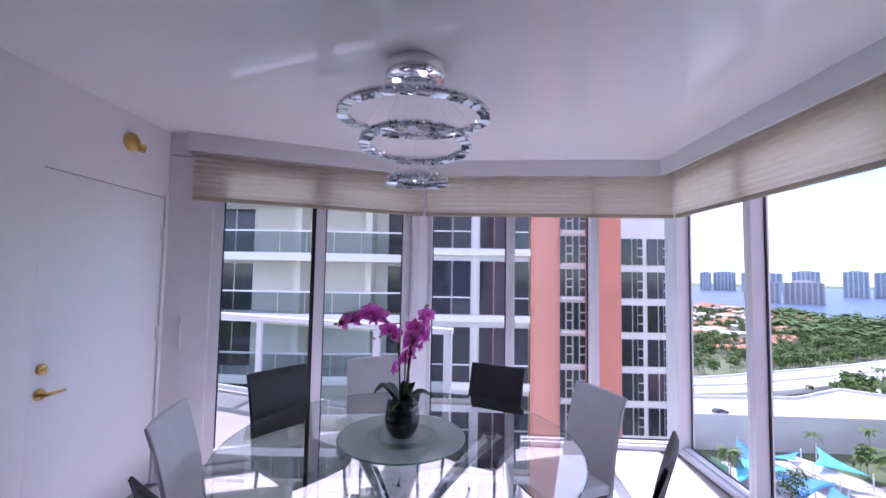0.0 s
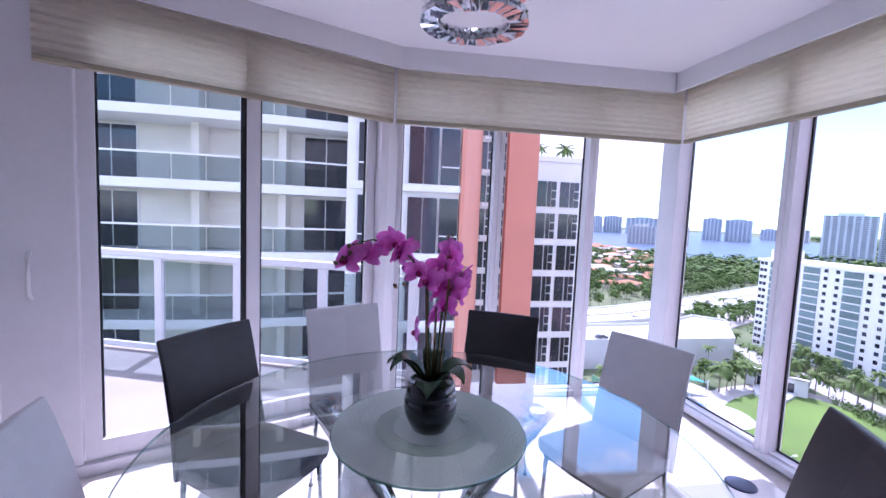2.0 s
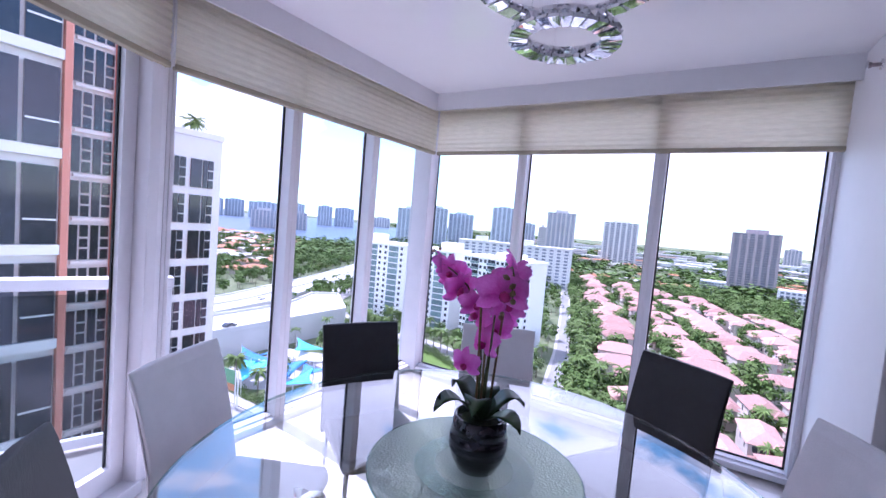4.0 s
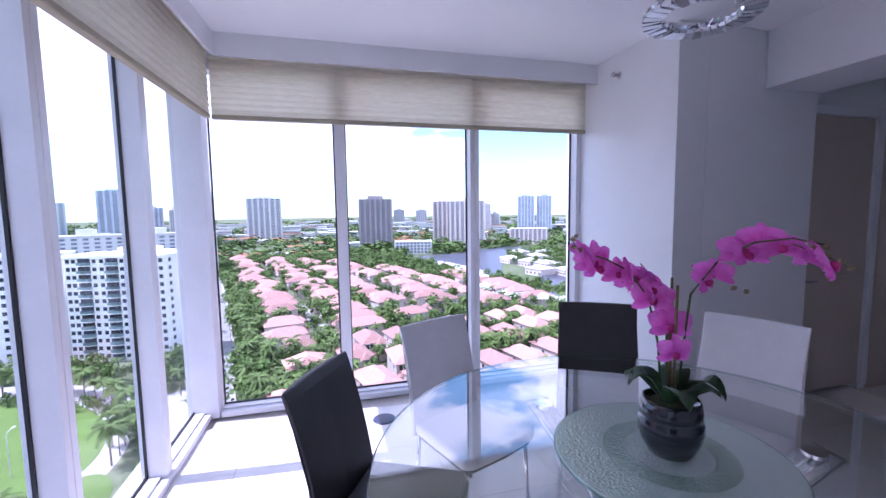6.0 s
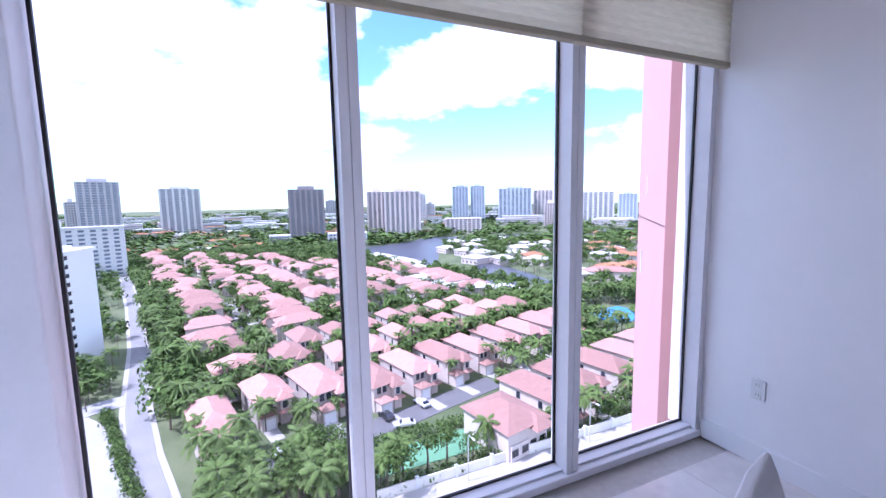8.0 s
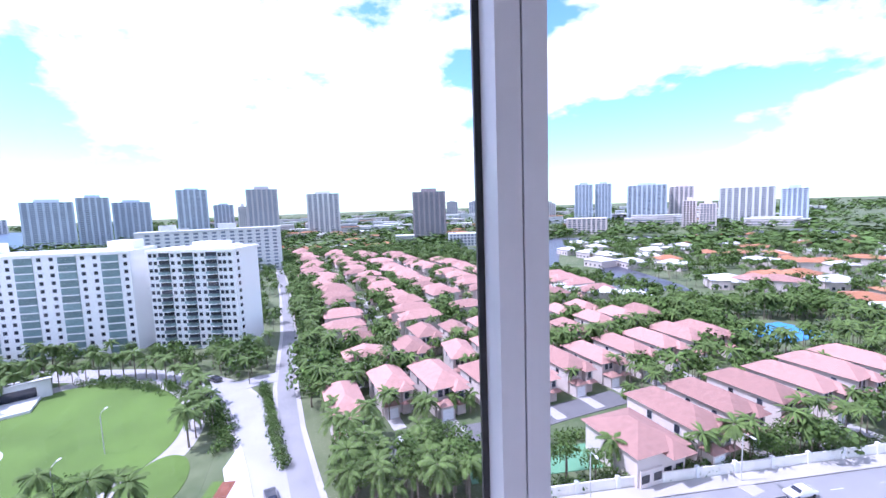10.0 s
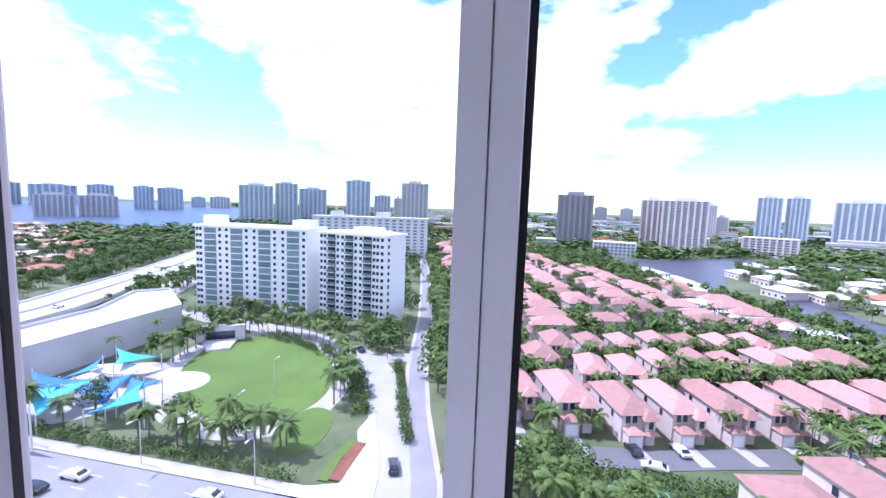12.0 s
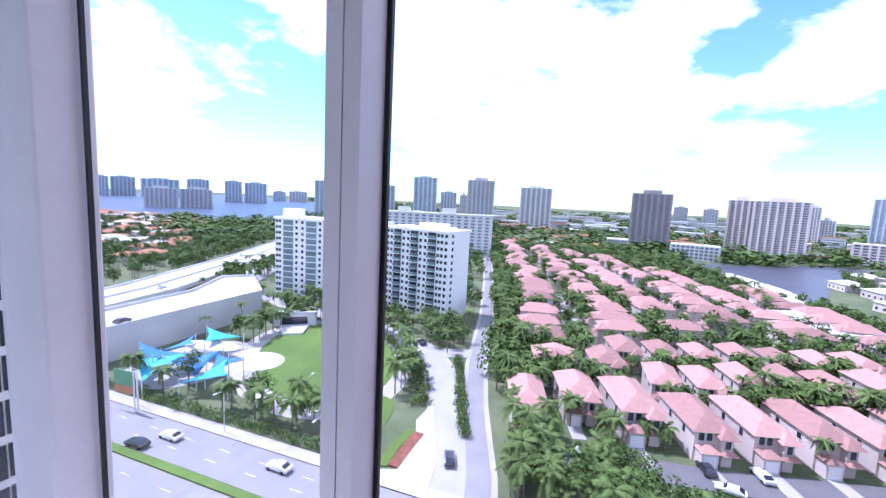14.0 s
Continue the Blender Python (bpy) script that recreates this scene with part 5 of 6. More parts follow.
# ---- towers ----
def tower(name, label, x, y, w, d, h, ang, wall, win, floors, piers, top=True):
    """Glass core, one slab a storey, upright piers, roof plant."""
    e = empty(name, label, "tower", "towers on the skyline", at=pose(x, y, G, 0, 0, ang))
    part("core", Shape().box(-w / 2, -d / 2, 0, w / 2, d / 2, h), win, e, "dark window core")
    st = h / floors
    slab = Shape().box(-w / 2 - 0.9, -d / 2 - 0.9, 0.0, w / 2 + 0.9, d / 2 + 0.9, st * 0.36).mesh("storey", wall)
    for k in range(floors):
        part("storey", slab, wall, e, at=pose(0, 0, k * st + 0.05))
    pw = w / piers * 0.17
    pier = Shape().box(-pw, -d / 2 - 1.4, 0, pw, -d / 2 - 0.02, h + 1).box(-pw, d / 2 + 0.02, 0, pw, d / 2 + 1.4, h + 1).mesh("pier", wall)
    for k in range(piers + 1):
        part("pier", pier, wall, e, at=pose(-w / 2 + w * k / piers, 0, 0))
    many = piers + 2
    pw = d / many * 0.17
    pier2 = Shape().box(-w / 2 - 1.4, -pw, 0, -w / 2 - 0.02, pw, h + 1).box(w / 2 + 0.02, -pw, 0, w / 2 + 1.4, pw, h + 1).mesh("pier", wall)
    for k in range(many + 1):
        part("pier", pier2, wall, e, at=pose(0, -d / 2 + d * k / many, 0))
    part("roof", Shape().box(-w / 2 - 1, -d / 2 - 1, h, w / 2 + 1, d / 2 + 1, h + 1.2), wall, e)
    if top:
        part("roof_plant", Shape().box(-w / 4, -d / 4, h + 1.21, w / 4, d / 4, h + 5.5), wall, e)
    return e


LW, LB, LT, LL = "white residential tower on the skyline", "dark brown residential tower on the skyline", "tan residential tower with balconies", "blue glass tower, paled for haze, on the skyline"
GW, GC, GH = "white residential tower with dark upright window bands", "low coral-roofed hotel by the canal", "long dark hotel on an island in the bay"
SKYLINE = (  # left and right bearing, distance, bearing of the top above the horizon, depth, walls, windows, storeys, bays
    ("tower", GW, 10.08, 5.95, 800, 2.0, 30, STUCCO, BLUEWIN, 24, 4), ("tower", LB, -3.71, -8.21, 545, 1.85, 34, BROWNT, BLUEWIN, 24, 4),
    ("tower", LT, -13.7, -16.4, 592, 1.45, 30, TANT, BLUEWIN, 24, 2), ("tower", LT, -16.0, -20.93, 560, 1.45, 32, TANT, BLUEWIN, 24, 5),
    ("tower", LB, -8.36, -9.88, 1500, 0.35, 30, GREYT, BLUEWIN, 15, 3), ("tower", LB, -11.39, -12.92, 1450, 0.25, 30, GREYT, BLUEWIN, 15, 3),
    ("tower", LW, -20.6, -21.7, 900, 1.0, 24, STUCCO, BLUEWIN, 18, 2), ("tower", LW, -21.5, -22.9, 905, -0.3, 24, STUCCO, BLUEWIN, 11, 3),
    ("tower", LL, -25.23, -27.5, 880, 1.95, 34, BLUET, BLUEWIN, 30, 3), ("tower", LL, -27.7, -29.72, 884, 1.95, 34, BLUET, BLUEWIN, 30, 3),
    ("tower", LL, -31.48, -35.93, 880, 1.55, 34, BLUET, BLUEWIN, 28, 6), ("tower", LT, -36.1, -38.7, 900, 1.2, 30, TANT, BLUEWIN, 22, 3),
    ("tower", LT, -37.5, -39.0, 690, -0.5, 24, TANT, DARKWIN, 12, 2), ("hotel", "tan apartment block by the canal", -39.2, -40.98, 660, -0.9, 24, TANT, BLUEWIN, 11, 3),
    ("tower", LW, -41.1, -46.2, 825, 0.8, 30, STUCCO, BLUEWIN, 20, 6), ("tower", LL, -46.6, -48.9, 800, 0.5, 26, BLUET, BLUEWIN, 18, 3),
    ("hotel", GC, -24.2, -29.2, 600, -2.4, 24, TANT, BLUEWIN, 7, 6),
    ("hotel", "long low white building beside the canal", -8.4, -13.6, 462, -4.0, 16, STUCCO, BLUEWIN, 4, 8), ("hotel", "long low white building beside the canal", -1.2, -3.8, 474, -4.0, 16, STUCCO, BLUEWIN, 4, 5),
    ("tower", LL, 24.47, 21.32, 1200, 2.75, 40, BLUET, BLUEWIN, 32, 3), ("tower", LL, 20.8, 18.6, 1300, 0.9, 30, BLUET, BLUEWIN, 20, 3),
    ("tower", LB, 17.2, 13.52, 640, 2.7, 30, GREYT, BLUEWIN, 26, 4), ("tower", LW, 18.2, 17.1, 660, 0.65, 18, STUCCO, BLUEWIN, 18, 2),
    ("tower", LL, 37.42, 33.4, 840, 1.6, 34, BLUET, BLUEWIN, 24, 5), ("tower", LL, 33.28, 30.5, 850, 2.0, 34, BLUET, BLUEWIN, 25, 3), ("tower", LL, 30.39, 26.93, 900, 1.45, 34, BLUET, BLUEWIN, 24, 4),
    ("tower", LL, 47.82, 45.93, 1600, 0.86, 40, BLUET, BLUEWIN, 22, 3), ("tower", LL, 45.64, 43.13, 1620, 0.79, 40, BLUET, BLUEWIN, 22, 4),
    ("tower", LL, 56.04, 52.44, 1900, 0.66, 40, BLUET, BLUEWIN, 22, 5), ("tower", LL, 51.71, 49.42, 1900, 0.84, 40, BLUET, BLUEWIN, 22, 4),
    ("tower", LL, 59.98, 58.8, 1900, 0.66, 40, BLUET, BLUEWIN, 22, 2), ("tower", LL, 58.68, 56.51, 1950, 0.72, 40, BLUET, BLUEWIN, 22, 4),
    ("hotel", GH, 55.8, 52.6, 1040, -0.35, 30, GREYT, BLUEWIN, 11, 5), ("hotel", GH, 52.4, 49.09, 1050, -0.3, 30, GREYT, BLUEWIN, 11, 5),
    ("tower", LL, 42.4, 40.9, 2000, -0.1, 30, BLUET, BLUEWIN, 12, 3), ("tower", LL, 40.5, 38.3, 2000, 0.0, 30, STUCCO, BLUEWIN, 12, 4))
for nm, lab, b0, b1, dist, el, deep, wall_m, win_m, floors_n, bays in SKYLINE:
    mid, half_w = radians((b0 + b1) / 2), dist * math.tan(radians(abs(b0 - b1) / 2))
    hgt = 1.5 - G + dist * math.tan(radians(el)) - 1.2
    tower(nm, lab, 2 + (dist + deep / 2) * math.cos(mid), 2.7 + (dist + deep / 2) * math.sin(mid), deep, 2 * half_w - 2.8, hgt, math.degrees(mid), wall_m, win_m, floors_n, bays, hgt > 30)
rng = random.Random(5)
for i in range(190):
    an, r = rng.uniform(-0.85, 0.45), rng.uniform(760, 1900)
    w, hh = rng.uniform(24, 70), rng.uniform(7, 17)
    e = empty("town_block", "low pale building far off among trees", "building", "far buildings", at=pose(r * math.cos(an), r * math.sin(an), G, 0, 0, math.degrees(an)))
    part("wall", Shape().box(-10, -w / 2, 0, 10, w / 2, hh), rng.choice((STUCCO, STUCCO, TANT)), e)
    for k in range(int(hh // 3.5)):
        part("window_band", Shape().box(-10.15, -w / 2 + 1, k * 3.5 + 1.2, -10.01, w / 2 - 1, k * 3.5 + 2.5), BLUEWIN, e)
    part("roof", Shape().box(-10.6, -w / 2 - 0.6, hh, 10.6, w / 2 + 0.6, hh + 0.8), rng.choice((ROOFO, ROOFW, STUCCO)), e)


# ---- the white apartment house by the park ----
def apartments():
    n, st, h = 13, 2.6, 34.0
    win = Shape().box(-0.16, -0.55, 0.9, 0.05, 0.55, 2.1).mesh("window", DARKWIN)
    e = empty("apartment_block", "white thirteen-storey apartment block with teal balconies", "building", kind="structure", at=pose(153, 113.5, G, 0, 0, 2))
    part("wall", Shape().box(0, -25, 0, 17, 25, h), NWHITE, e)
    part("roof", Shape().box(-0.6, -25.6, h, 17.6, 25.6, h + 0.9).box(5, -24, h + 0.91, 12, -16, h + 4).box(5, 18, h + 0.91, 12, 25, h + 4.5), NWHITE, e)
    bal = Shape().box(-0.25, -2.6, 0.0, -0.01, 2.6, 2.2).mesh("balcony", TEAL)
    lip = Shape().box(-0.5, -2.7, 2.2, -0.01, 2.7, 2.55).mesh("slab", NWHITE)
    for k in range(n):
        z = 0.4 + k * st
        for y in (-19.0, -6.5, 6.0, 18.0):
            b = part("balcony", bal, TEAL, e, at=pose(0, y, z))
            part("slab", lip, NWHITE, b)
        for y in (-23.6, -14.6, -11.0, -2.0, 1.5, 10.5, 13.6, 22.5, 24.0):
            part("window", win, DARKWIN, e, at=pose(0, y, z))
    e = empty("apartment_block", "white apartment wing with stacked curved balconies", "building", kind="structure", at=pose(152.5, 69.5, G, 0, 0, -13))
    h = 33.5
    part("wall", Shape().box(0, -16, 0, 15, 15, h), NWHITE, e)
    part("roof", Shape().box(-0.6, -16.6, h, 15.6, 15.6, h + 0.9).box(5, -9, h + 0.91, 11, 2, h + 3.0).box(4, -14, h + 0.91, 9, -11, h + 2.0), NWHITE, e)
    arc = [(-0.02, -2.1), (-1.1, -1.7), (-1.5, 0), (-1.1, 1.7), (-0.02, 2.1)]
    slab = Shape().prism(arc, 0.0, 0.22).mesh("balcony", NWHITE)
    front = Shape().prism([(x * 0.97, y * 0.97) for x, y in arc], 0.221, 1.05).mesh("railing", TEAL)
    # Flat dark panel stands in for the shade inside each balcony.
    dark = Shape().box(-0.08, -1.9, 1.06, -0.01, 1.9, 2.4).mesh("recess", DARKWIN)
    for k in range(n):
        z = 0.4 + k * 2.55
        for y in (-8.0, 0.5, 9.0):
            b = part("balcony", slab, NWHITE, e, at=pose(0, y, z))
            part("railing", front, TEAL, b)
            part("recess", dark, DARKWIN, e, at=pose(0, y, z))
        for y in (-14.6, -12.6, -11.0, -4.9, -2.6, 3.6, 5.9, 12.2, 14.0):
            part("window", win, DARKWIN, e, at=pose(0, y, z))
        part("window", win, DARKWIN, e, at=pose(2.2, -16, z, 0, 0, 90))
    e = empty("apartment_block", "long white apartment block behind the first", "building", kind="structure", at=pose(334, 136, G, 0, 0, 16))
    part("wall", Shape().box(0, -52, 0, 16, 44, 33), STUCCO, e)
    part("roof", Shape().box(-0.6, -52.6, 33, 16.6, 44.6, 34).box(4, -20, 34.01, 12, -8, 38).box(4, 20, 34.01, 12, 30, 38), STUCCO, e)
    row = Shape()
    for j in range(15):
        row.box(-0.12, -49 + j * 6, 1.0, -0.01, -46 + j * 6, 2.4)
    row = row.mesh("window_row", BLUEWIN)
    side = Shape()
    for j in range(3):
        side.box(2 + j * 5, -52.12, 1.0, 4 + j * 5, -52.01, 2.4)
    side = side.mesh("window_row", BLUEWIN)
    for k in range(12):
        part("window_row", row, BLUEWIN, e, at=pose(0, 0, k * 2.7))
        part("window_row", side, BLUEWIN, e, at=pose(0, 0, k * 2.7))


apartments()

# ---- garage, freeway, stage, shades ----
garage = empty("parking_garage", "pale concrete parking garage with cars on its roof deck", "garage", kind="structure")
gp = [(62, 118.5), (122, 117.5), (142, 142), (134, 150), (110, 138), (62, 136)]
part("wall", Shape().prism(gp, G, G + 8.4), CONCRETE, garage)
part("deck", Shape().prism([(x, y) for x, y in gp], G + 8.41, G + 8.6), STUCCO, garage, "sunlit white roof deck")
for a, b in zip(gp, gp[1:] + gp[:1]):
    part("parapet", Shape().prism(ribbon([a, b], 0.2), G + 8.61, G + 9.6), CONCRETE, garage)
fw = [(40, 168), (125, 184), (210, 215), (300, 256), (560, 372)]
freeway = empty("freeway", "raised pale concrete freeway with light traffic", "freeway", kind="structure")
part("deck", Shape().prism(ribbon(fw, 13), G + 0.4, G + 1.6), CONCRETE, freeway)
for s in (-12.6, 0, 12.6):
    q = ribbon(fw, abs(s))[:4] if s >= 0 else ribbon(fw, abs(s))[4:]
    if s == 0:
        q = fw
    part("barrier", Shape().prism(ribbon([tuple(p) for p in q], 0.25), G + 1.61, G + 2.5), STUCCO, freeway)
flat("car_park", [(112, 142), (146, 152), (215, 186), (205, 196), (130, 166)], 0.1, PAVE, "sunlit car park beside the freeway", "car park")

stage = empty("bandshell", "white bandshell stage with a dark opening on the lawn", "stage", at=pose(119.5, 100, G, 0, 0, 35))
part("shell", Shape().add([(-3, -7, 0), (-3, 7, 0), (4, 7, 0), (4, -7, 0), (-4.5, -7.6, 5.2), (-4.5, 7.6, 5.2), (4, 6.5, 3.6), (4, -6.5, 3.6)], [(3, 2, 1, 0), (4, 5, 6, 7), (1, 2, 6, 5), (2, 3, 7, 6), (3, 0, 4, 7)]), STUCCO, stage)
# Dark slab paints the shade inside the shell; nothing is hollowed out.
part("opening", Shape().box(-2.95, -4.2, 0.6, -2.6, 4.2, 3.4), DARKWIN, stage, "dark panel standing in for the shaded stage opening")
part("front", Shape().box(-3.4, 4.3, 0, -2.9, 7.2, 4.6).box(-3.4, -7.2, 0, -2.9, -4.3, 4.6).box(-3.6, -4.29, 3.41, -2.9, 4.29, 4.9), STUCCO, stage, "white stage front")
part("platform", Shape().prism([(-3.7, -5), (-3.7, 5), (-13, 3.2), (-13, -3.2)], 0.0, 0.8), STUCCO, stage, "white stage apron")


def sail(x, y, size, ang, mat, label):
    e = empty("shade_sail", label, "shade sail", "shade sails", at=pose(x, y, G, 0, 0, ang))
    n, v, f = 8, [], []
    c = [Vector((size, 0, 5.2)), Vector((-size * 0.6, size * 0.8, 3.4)), Vector((-size * 0.6, -size * 0.8, 5.8))]
    idx = {}
    for i in range(n + 1):
        for j in range(n + 1 - i):
            a, b = i / n, j / n
            k = 1 - a - b
            p = c[0] * a + c[1] * b + c[2] * k
            mid = (c[0] + c[1] + c[2]) / 3
            p = p.lerp(mid, 0.9 * (a * b + b * k + a * k) - 2.4 * a * b * k) if min(a, b, k) < 0.01 else p.lerp(mid, 0.18)
            idx[i, j] = len(v)
            v.append(p + Vector((0, 0, -0.9 * (a * b + b * k + a * k))))
    for i in range(n):
        for j in range(n - i):
            f.append((idx[i, j], idx[i + 1, j], idx[i, j + 1]))
            if i + j < n - 1:
                f.append((idx[i + 1, j], idx[i + 1, j + 1], idx[i, j + 1]))
    o = part("cloth", Shape().add(v, f), mat, e, smooth=True)
    so = o.modifiers.new("thickness", "SOLIDIFY")
    so.thickness = 0.04
    for p in c:
        part("mast", Shape().tube([(p.x * 1.04, p.y * 1.04, 0), (p.x * 1.04, p.y * 1.04, p.z + 0.6)], 0.14, 8), STUCCO, e)


for x, y, s, a, dark in ((88, 101, 6.5, 200, 0), (80, 104, 5, 20, 1), (71, 104, 7, 200, 1), (67, 98, 7.5, 95, 0), (74, 98, 6, 300, 1), (72, 91, 7, 110, 1), (75, 85, 5, 60, 1), (70, 82, 6.5, 20, 0)):
    sail(x, y, s, a, SAILB if dark else SAIL, "deep blue shade sail on white masts" if dark else "turquoise shade sail on white masts")


canopy = empty("oval_canopy", "white oval shade canopy on short masts", "canopy", at=pose(84.5, 99.5, G, 0, 0, 98))
part("roof", Shape().prism(disc(0, 0, 8.5, 3.2, 40), 3.0, 3.25), ROOFW, canopy)
for px in (-5.5, 0, 5.5):
    part("mast", Shape().tube([(px, 0, 0), (px, 0, 3.0)], 0.15, 8), STUCCO, canopy)
sign = empty("road_sign", "green and orange road sign on white posts beside the boulevard", "road sign", at=pose(56.5, 88, G + 0.2, 0, 0, 4))
for py in (0, -0.9):
    part("post", Shape().tube([(0, py, 0), (0, py, 8.6)], 0.16, 8), STUCCO, sign)
part("board", Shape().box(-0.12, 0.3, 5.2, 0.0, 5.2, 8.4), COURT, sign, "dark green sign board", bevel=0.03)
part("panel", Shape().box(-0.13, 0.3, 3.6, 0.0, 5.2, 5.1), ROOFO, sign, "orange lower panel", bevel=0.03)

# ---- cars ----
def car(name, paint, label):
    e = empty(name, label, "car", "cars")
    prof = [(-2.25, 0.35), (2.25, 0.35), (2.3, 0.65), (2.1, 0.82), (1.1, 0.92), (0.5, 1.38), (-1.1, 1.42), (-1.9, 0.98), (-2.25, 0.92)]
    n = len(prof)
    v = [(x, y * (0.78 if z > 1.2 else 0.92), z) for y in (-1, 1) for x, z in prof]
    f = [tuple(range(n)), tuple(range(2 * n - 1, n - 1, -1))] + [(i, n + i, n + (i + 1) % n, (i + 1) % n) for i in range(n)]
    part("body", Shape().add(v, f), paint, e, bevel=0.08)
    part("windscreen", Shape().add([(1.06, -0.78, 0.97), (1.06, 0.78, 0.97), (0.54, 0.68, 1.37), (0.54, -0.68, 1.37), (1.09, -0.78, 0.99), (1.09, 0.78, 0.99), (0.57, 0.68, 1.39), (0.57, -0.68, 1.39)], [(3, 2, 1, 0), (4, 5, 6, 7), (0, 1, 5, 4), (2, 3, 7, 6)]), DARKWIN, e)
    part("rear_window", Shape().add([(-1.86, -0.76, 1.02), (-1.86, 0.76, 1.02), (-1.14, 0.68, 1.42), (-1.14, -0.68, 1.42), (-1.89, -0.76, 1.04), (-1.89, 0.76, 1.04), (-1.17, 0.68, 1.44), (-1.17, -0.68, 1.44)], [(0, 1, 2, 3), (7, 6, 5, 4), (0, 4, 5, 1), (2, 6, 7, 3)]), DARKWIN, e)
    for x, y in ((1.4, 0.84), (1.4, -0.84), (-1.4, 0.84), (-1.4, -0.84)):
        part("wheel", Shape().tube([(x, y - 0.11, 0.33), (x, y + 0.11, 0.33)], 0.33, 14), TYRE, e)
    return e


cd = car("car", CARD, "dark saloon car on the road")
cw = car("car", CARW, "white saloon car on the road")
took = set()
for kind, x, y, z, a in ((cd, 49, 76, 0.1, 92), (cw, 53, 73, 0.1, 90), (cd, 50, 92, 0.1, 90), (cw, 54, 49, 0.1, 90), (cd, 68, 23.6, 0.14, 20), (cw, 78.5, -1.5, 0.12, 60), (cw, 79.5, 1.5, 0.12, 50), (cd, 84.5, -19.5, 0.14, 15),
                         (cw, 79.5, -22, 0.12, 75), (cd, 121, 52, 0.14, 50), (cd, 52, -53, 0.1, 90), (cw, 54, -58, 0.1, 92), (cd, 40, -52, 0.1, 90), (cw, 86.5, -28.5, 0.14, 15), (cd, 76, 122, 8.6, 10), (cw, 140, 158, 0.1, 30), (cd, 150, 163, 0.1, 30), (cw, 160, 168, 0.1, 30),
                         (cd, 172, 175, 0.1, 30), (cw, 184, 180, 0.1, 30), (cd, 150, 170, 0.1, 30), (cw, 168, 178, 0.1, 30), (cw, 128, 179, 1.6, 20), (cd, 180, 198, 1.6, 20), (cw, 216, 224, 1.6, 22), (cd, 262, 234, 1.6, 24), (cw, 290, 258, 1.6, 24)):
    m = pose(x, y, G + z, 0, 0, a)
    if kind in took:
        copy_thing(kind, m)
    else:
        took.add(kind)
        kind.matrix_basis = m

# street lamps along the boulevard
lamp = empty("street_lamp", "tall grey street lamp on the boulevard", "street lamp", "street lamps")
part("pole", Shape().tube([(0, 0, 0), (0, 0, 7.5), (0.3, 0, 8.2), (1.6, 0, 8.4)], 0.09, 8, 0.05), CONCRETE, lamp)
part("head", Shape().box(1.5, -0.15, 8.32, 2.3, 0.15, 8.46), STUCCO, lamp)
for i, (x, y, a) in enumerate(((58.5, -26, 180), (58.5, -52, 180), (58.5, 44, 180), (58.5, 66, 180), (58.5, 90, 180), (88, 60, 0), (70, 56, 0))):
    m = pose(x, y, G + 0.2, 0, 0, a)
    if i:
        copy_thing(lamp, m)
    else:
        lamp.matrix_basis = m


# ---- trees ----
def palm_geo(rg, h, r, fronds=13):
    """Vertices and faces of a palm's crown; trunk apart."""
    v, f = [], []
    for k in range(fronds):
        a = 2 * math.pi * (k / fronds) + rg.uniform(-0.2, 0.2)
        up = rg.uniform(-0.1, 0.85)
        ln = r * rg.uniform(0.8, 1.15)
        o = len(v)
        c, s = math.cos(a), math.sin(a)
        for q in range(5):
            t = q / 4
            d = ln * t
            z = h + up * d - 0.62 / r * d * d * (0.8 + 0.5 * (1 - up))
            w = 0.21 * r * 0.5 * math.sin(math.pi * (0.14 + 0.80 * t))
            for side in (-1, 0, 1):
                v.append((d * c - side * w * s, d * s + side * w * c, z - abs(side) * w * 0.7))
        for q in range(4):
            f += [(o + 3 * q, o + 3 * q + 1, o + 3 * q + 4, o + 3 * q + 3), (o + 3 * q + 1, o + 3 * q + 2, o + 3 * q + 5, o + 3 * q + 4)]
    return v, f


def feather_geo(rg, h, r, fronds=22):
    """A near palm's crown: arching fronds of many narrow leaflets."""
    v, f = [], []
    for k in range(fronds):
        a = 2 * math.pi * (k / fronds) + rg.uniform(-0.25, 0.25)
        up, ln = rg.uniform(-0.15, 0.9), r * rg.uniform(0.85, 1.2)
        c, s = math.cos(a), math.sin(a)

        def rib(d):
            return Vector((d * c, d * s, h + up * d - 0.62 / r * d * d * (0.8 + 0.5 * (1 - up))))
        n = 15
        for q in range(n):
            d = ln * (0.10 + 0.88 * q / n)
            p, p2 = rib(d), rib(min(ln, d + ln * 0.10))
            w = 0.30 * r * math.sin(math.pi * (0.16 + 0.76 * q / n))
            for side in (-1, 1):
                tip = rib(min(ln * 1.05, d + 0.22 * r)) + Vector((-side * s * w, side * c * w, -0.35 * w - rg.uniform(0, 0.08)))
                o = len(v)
                v += [tuple(p), tuple(p2), tuple(tip)]
                f.append((o, o + 1, o + 2))
    return v, f


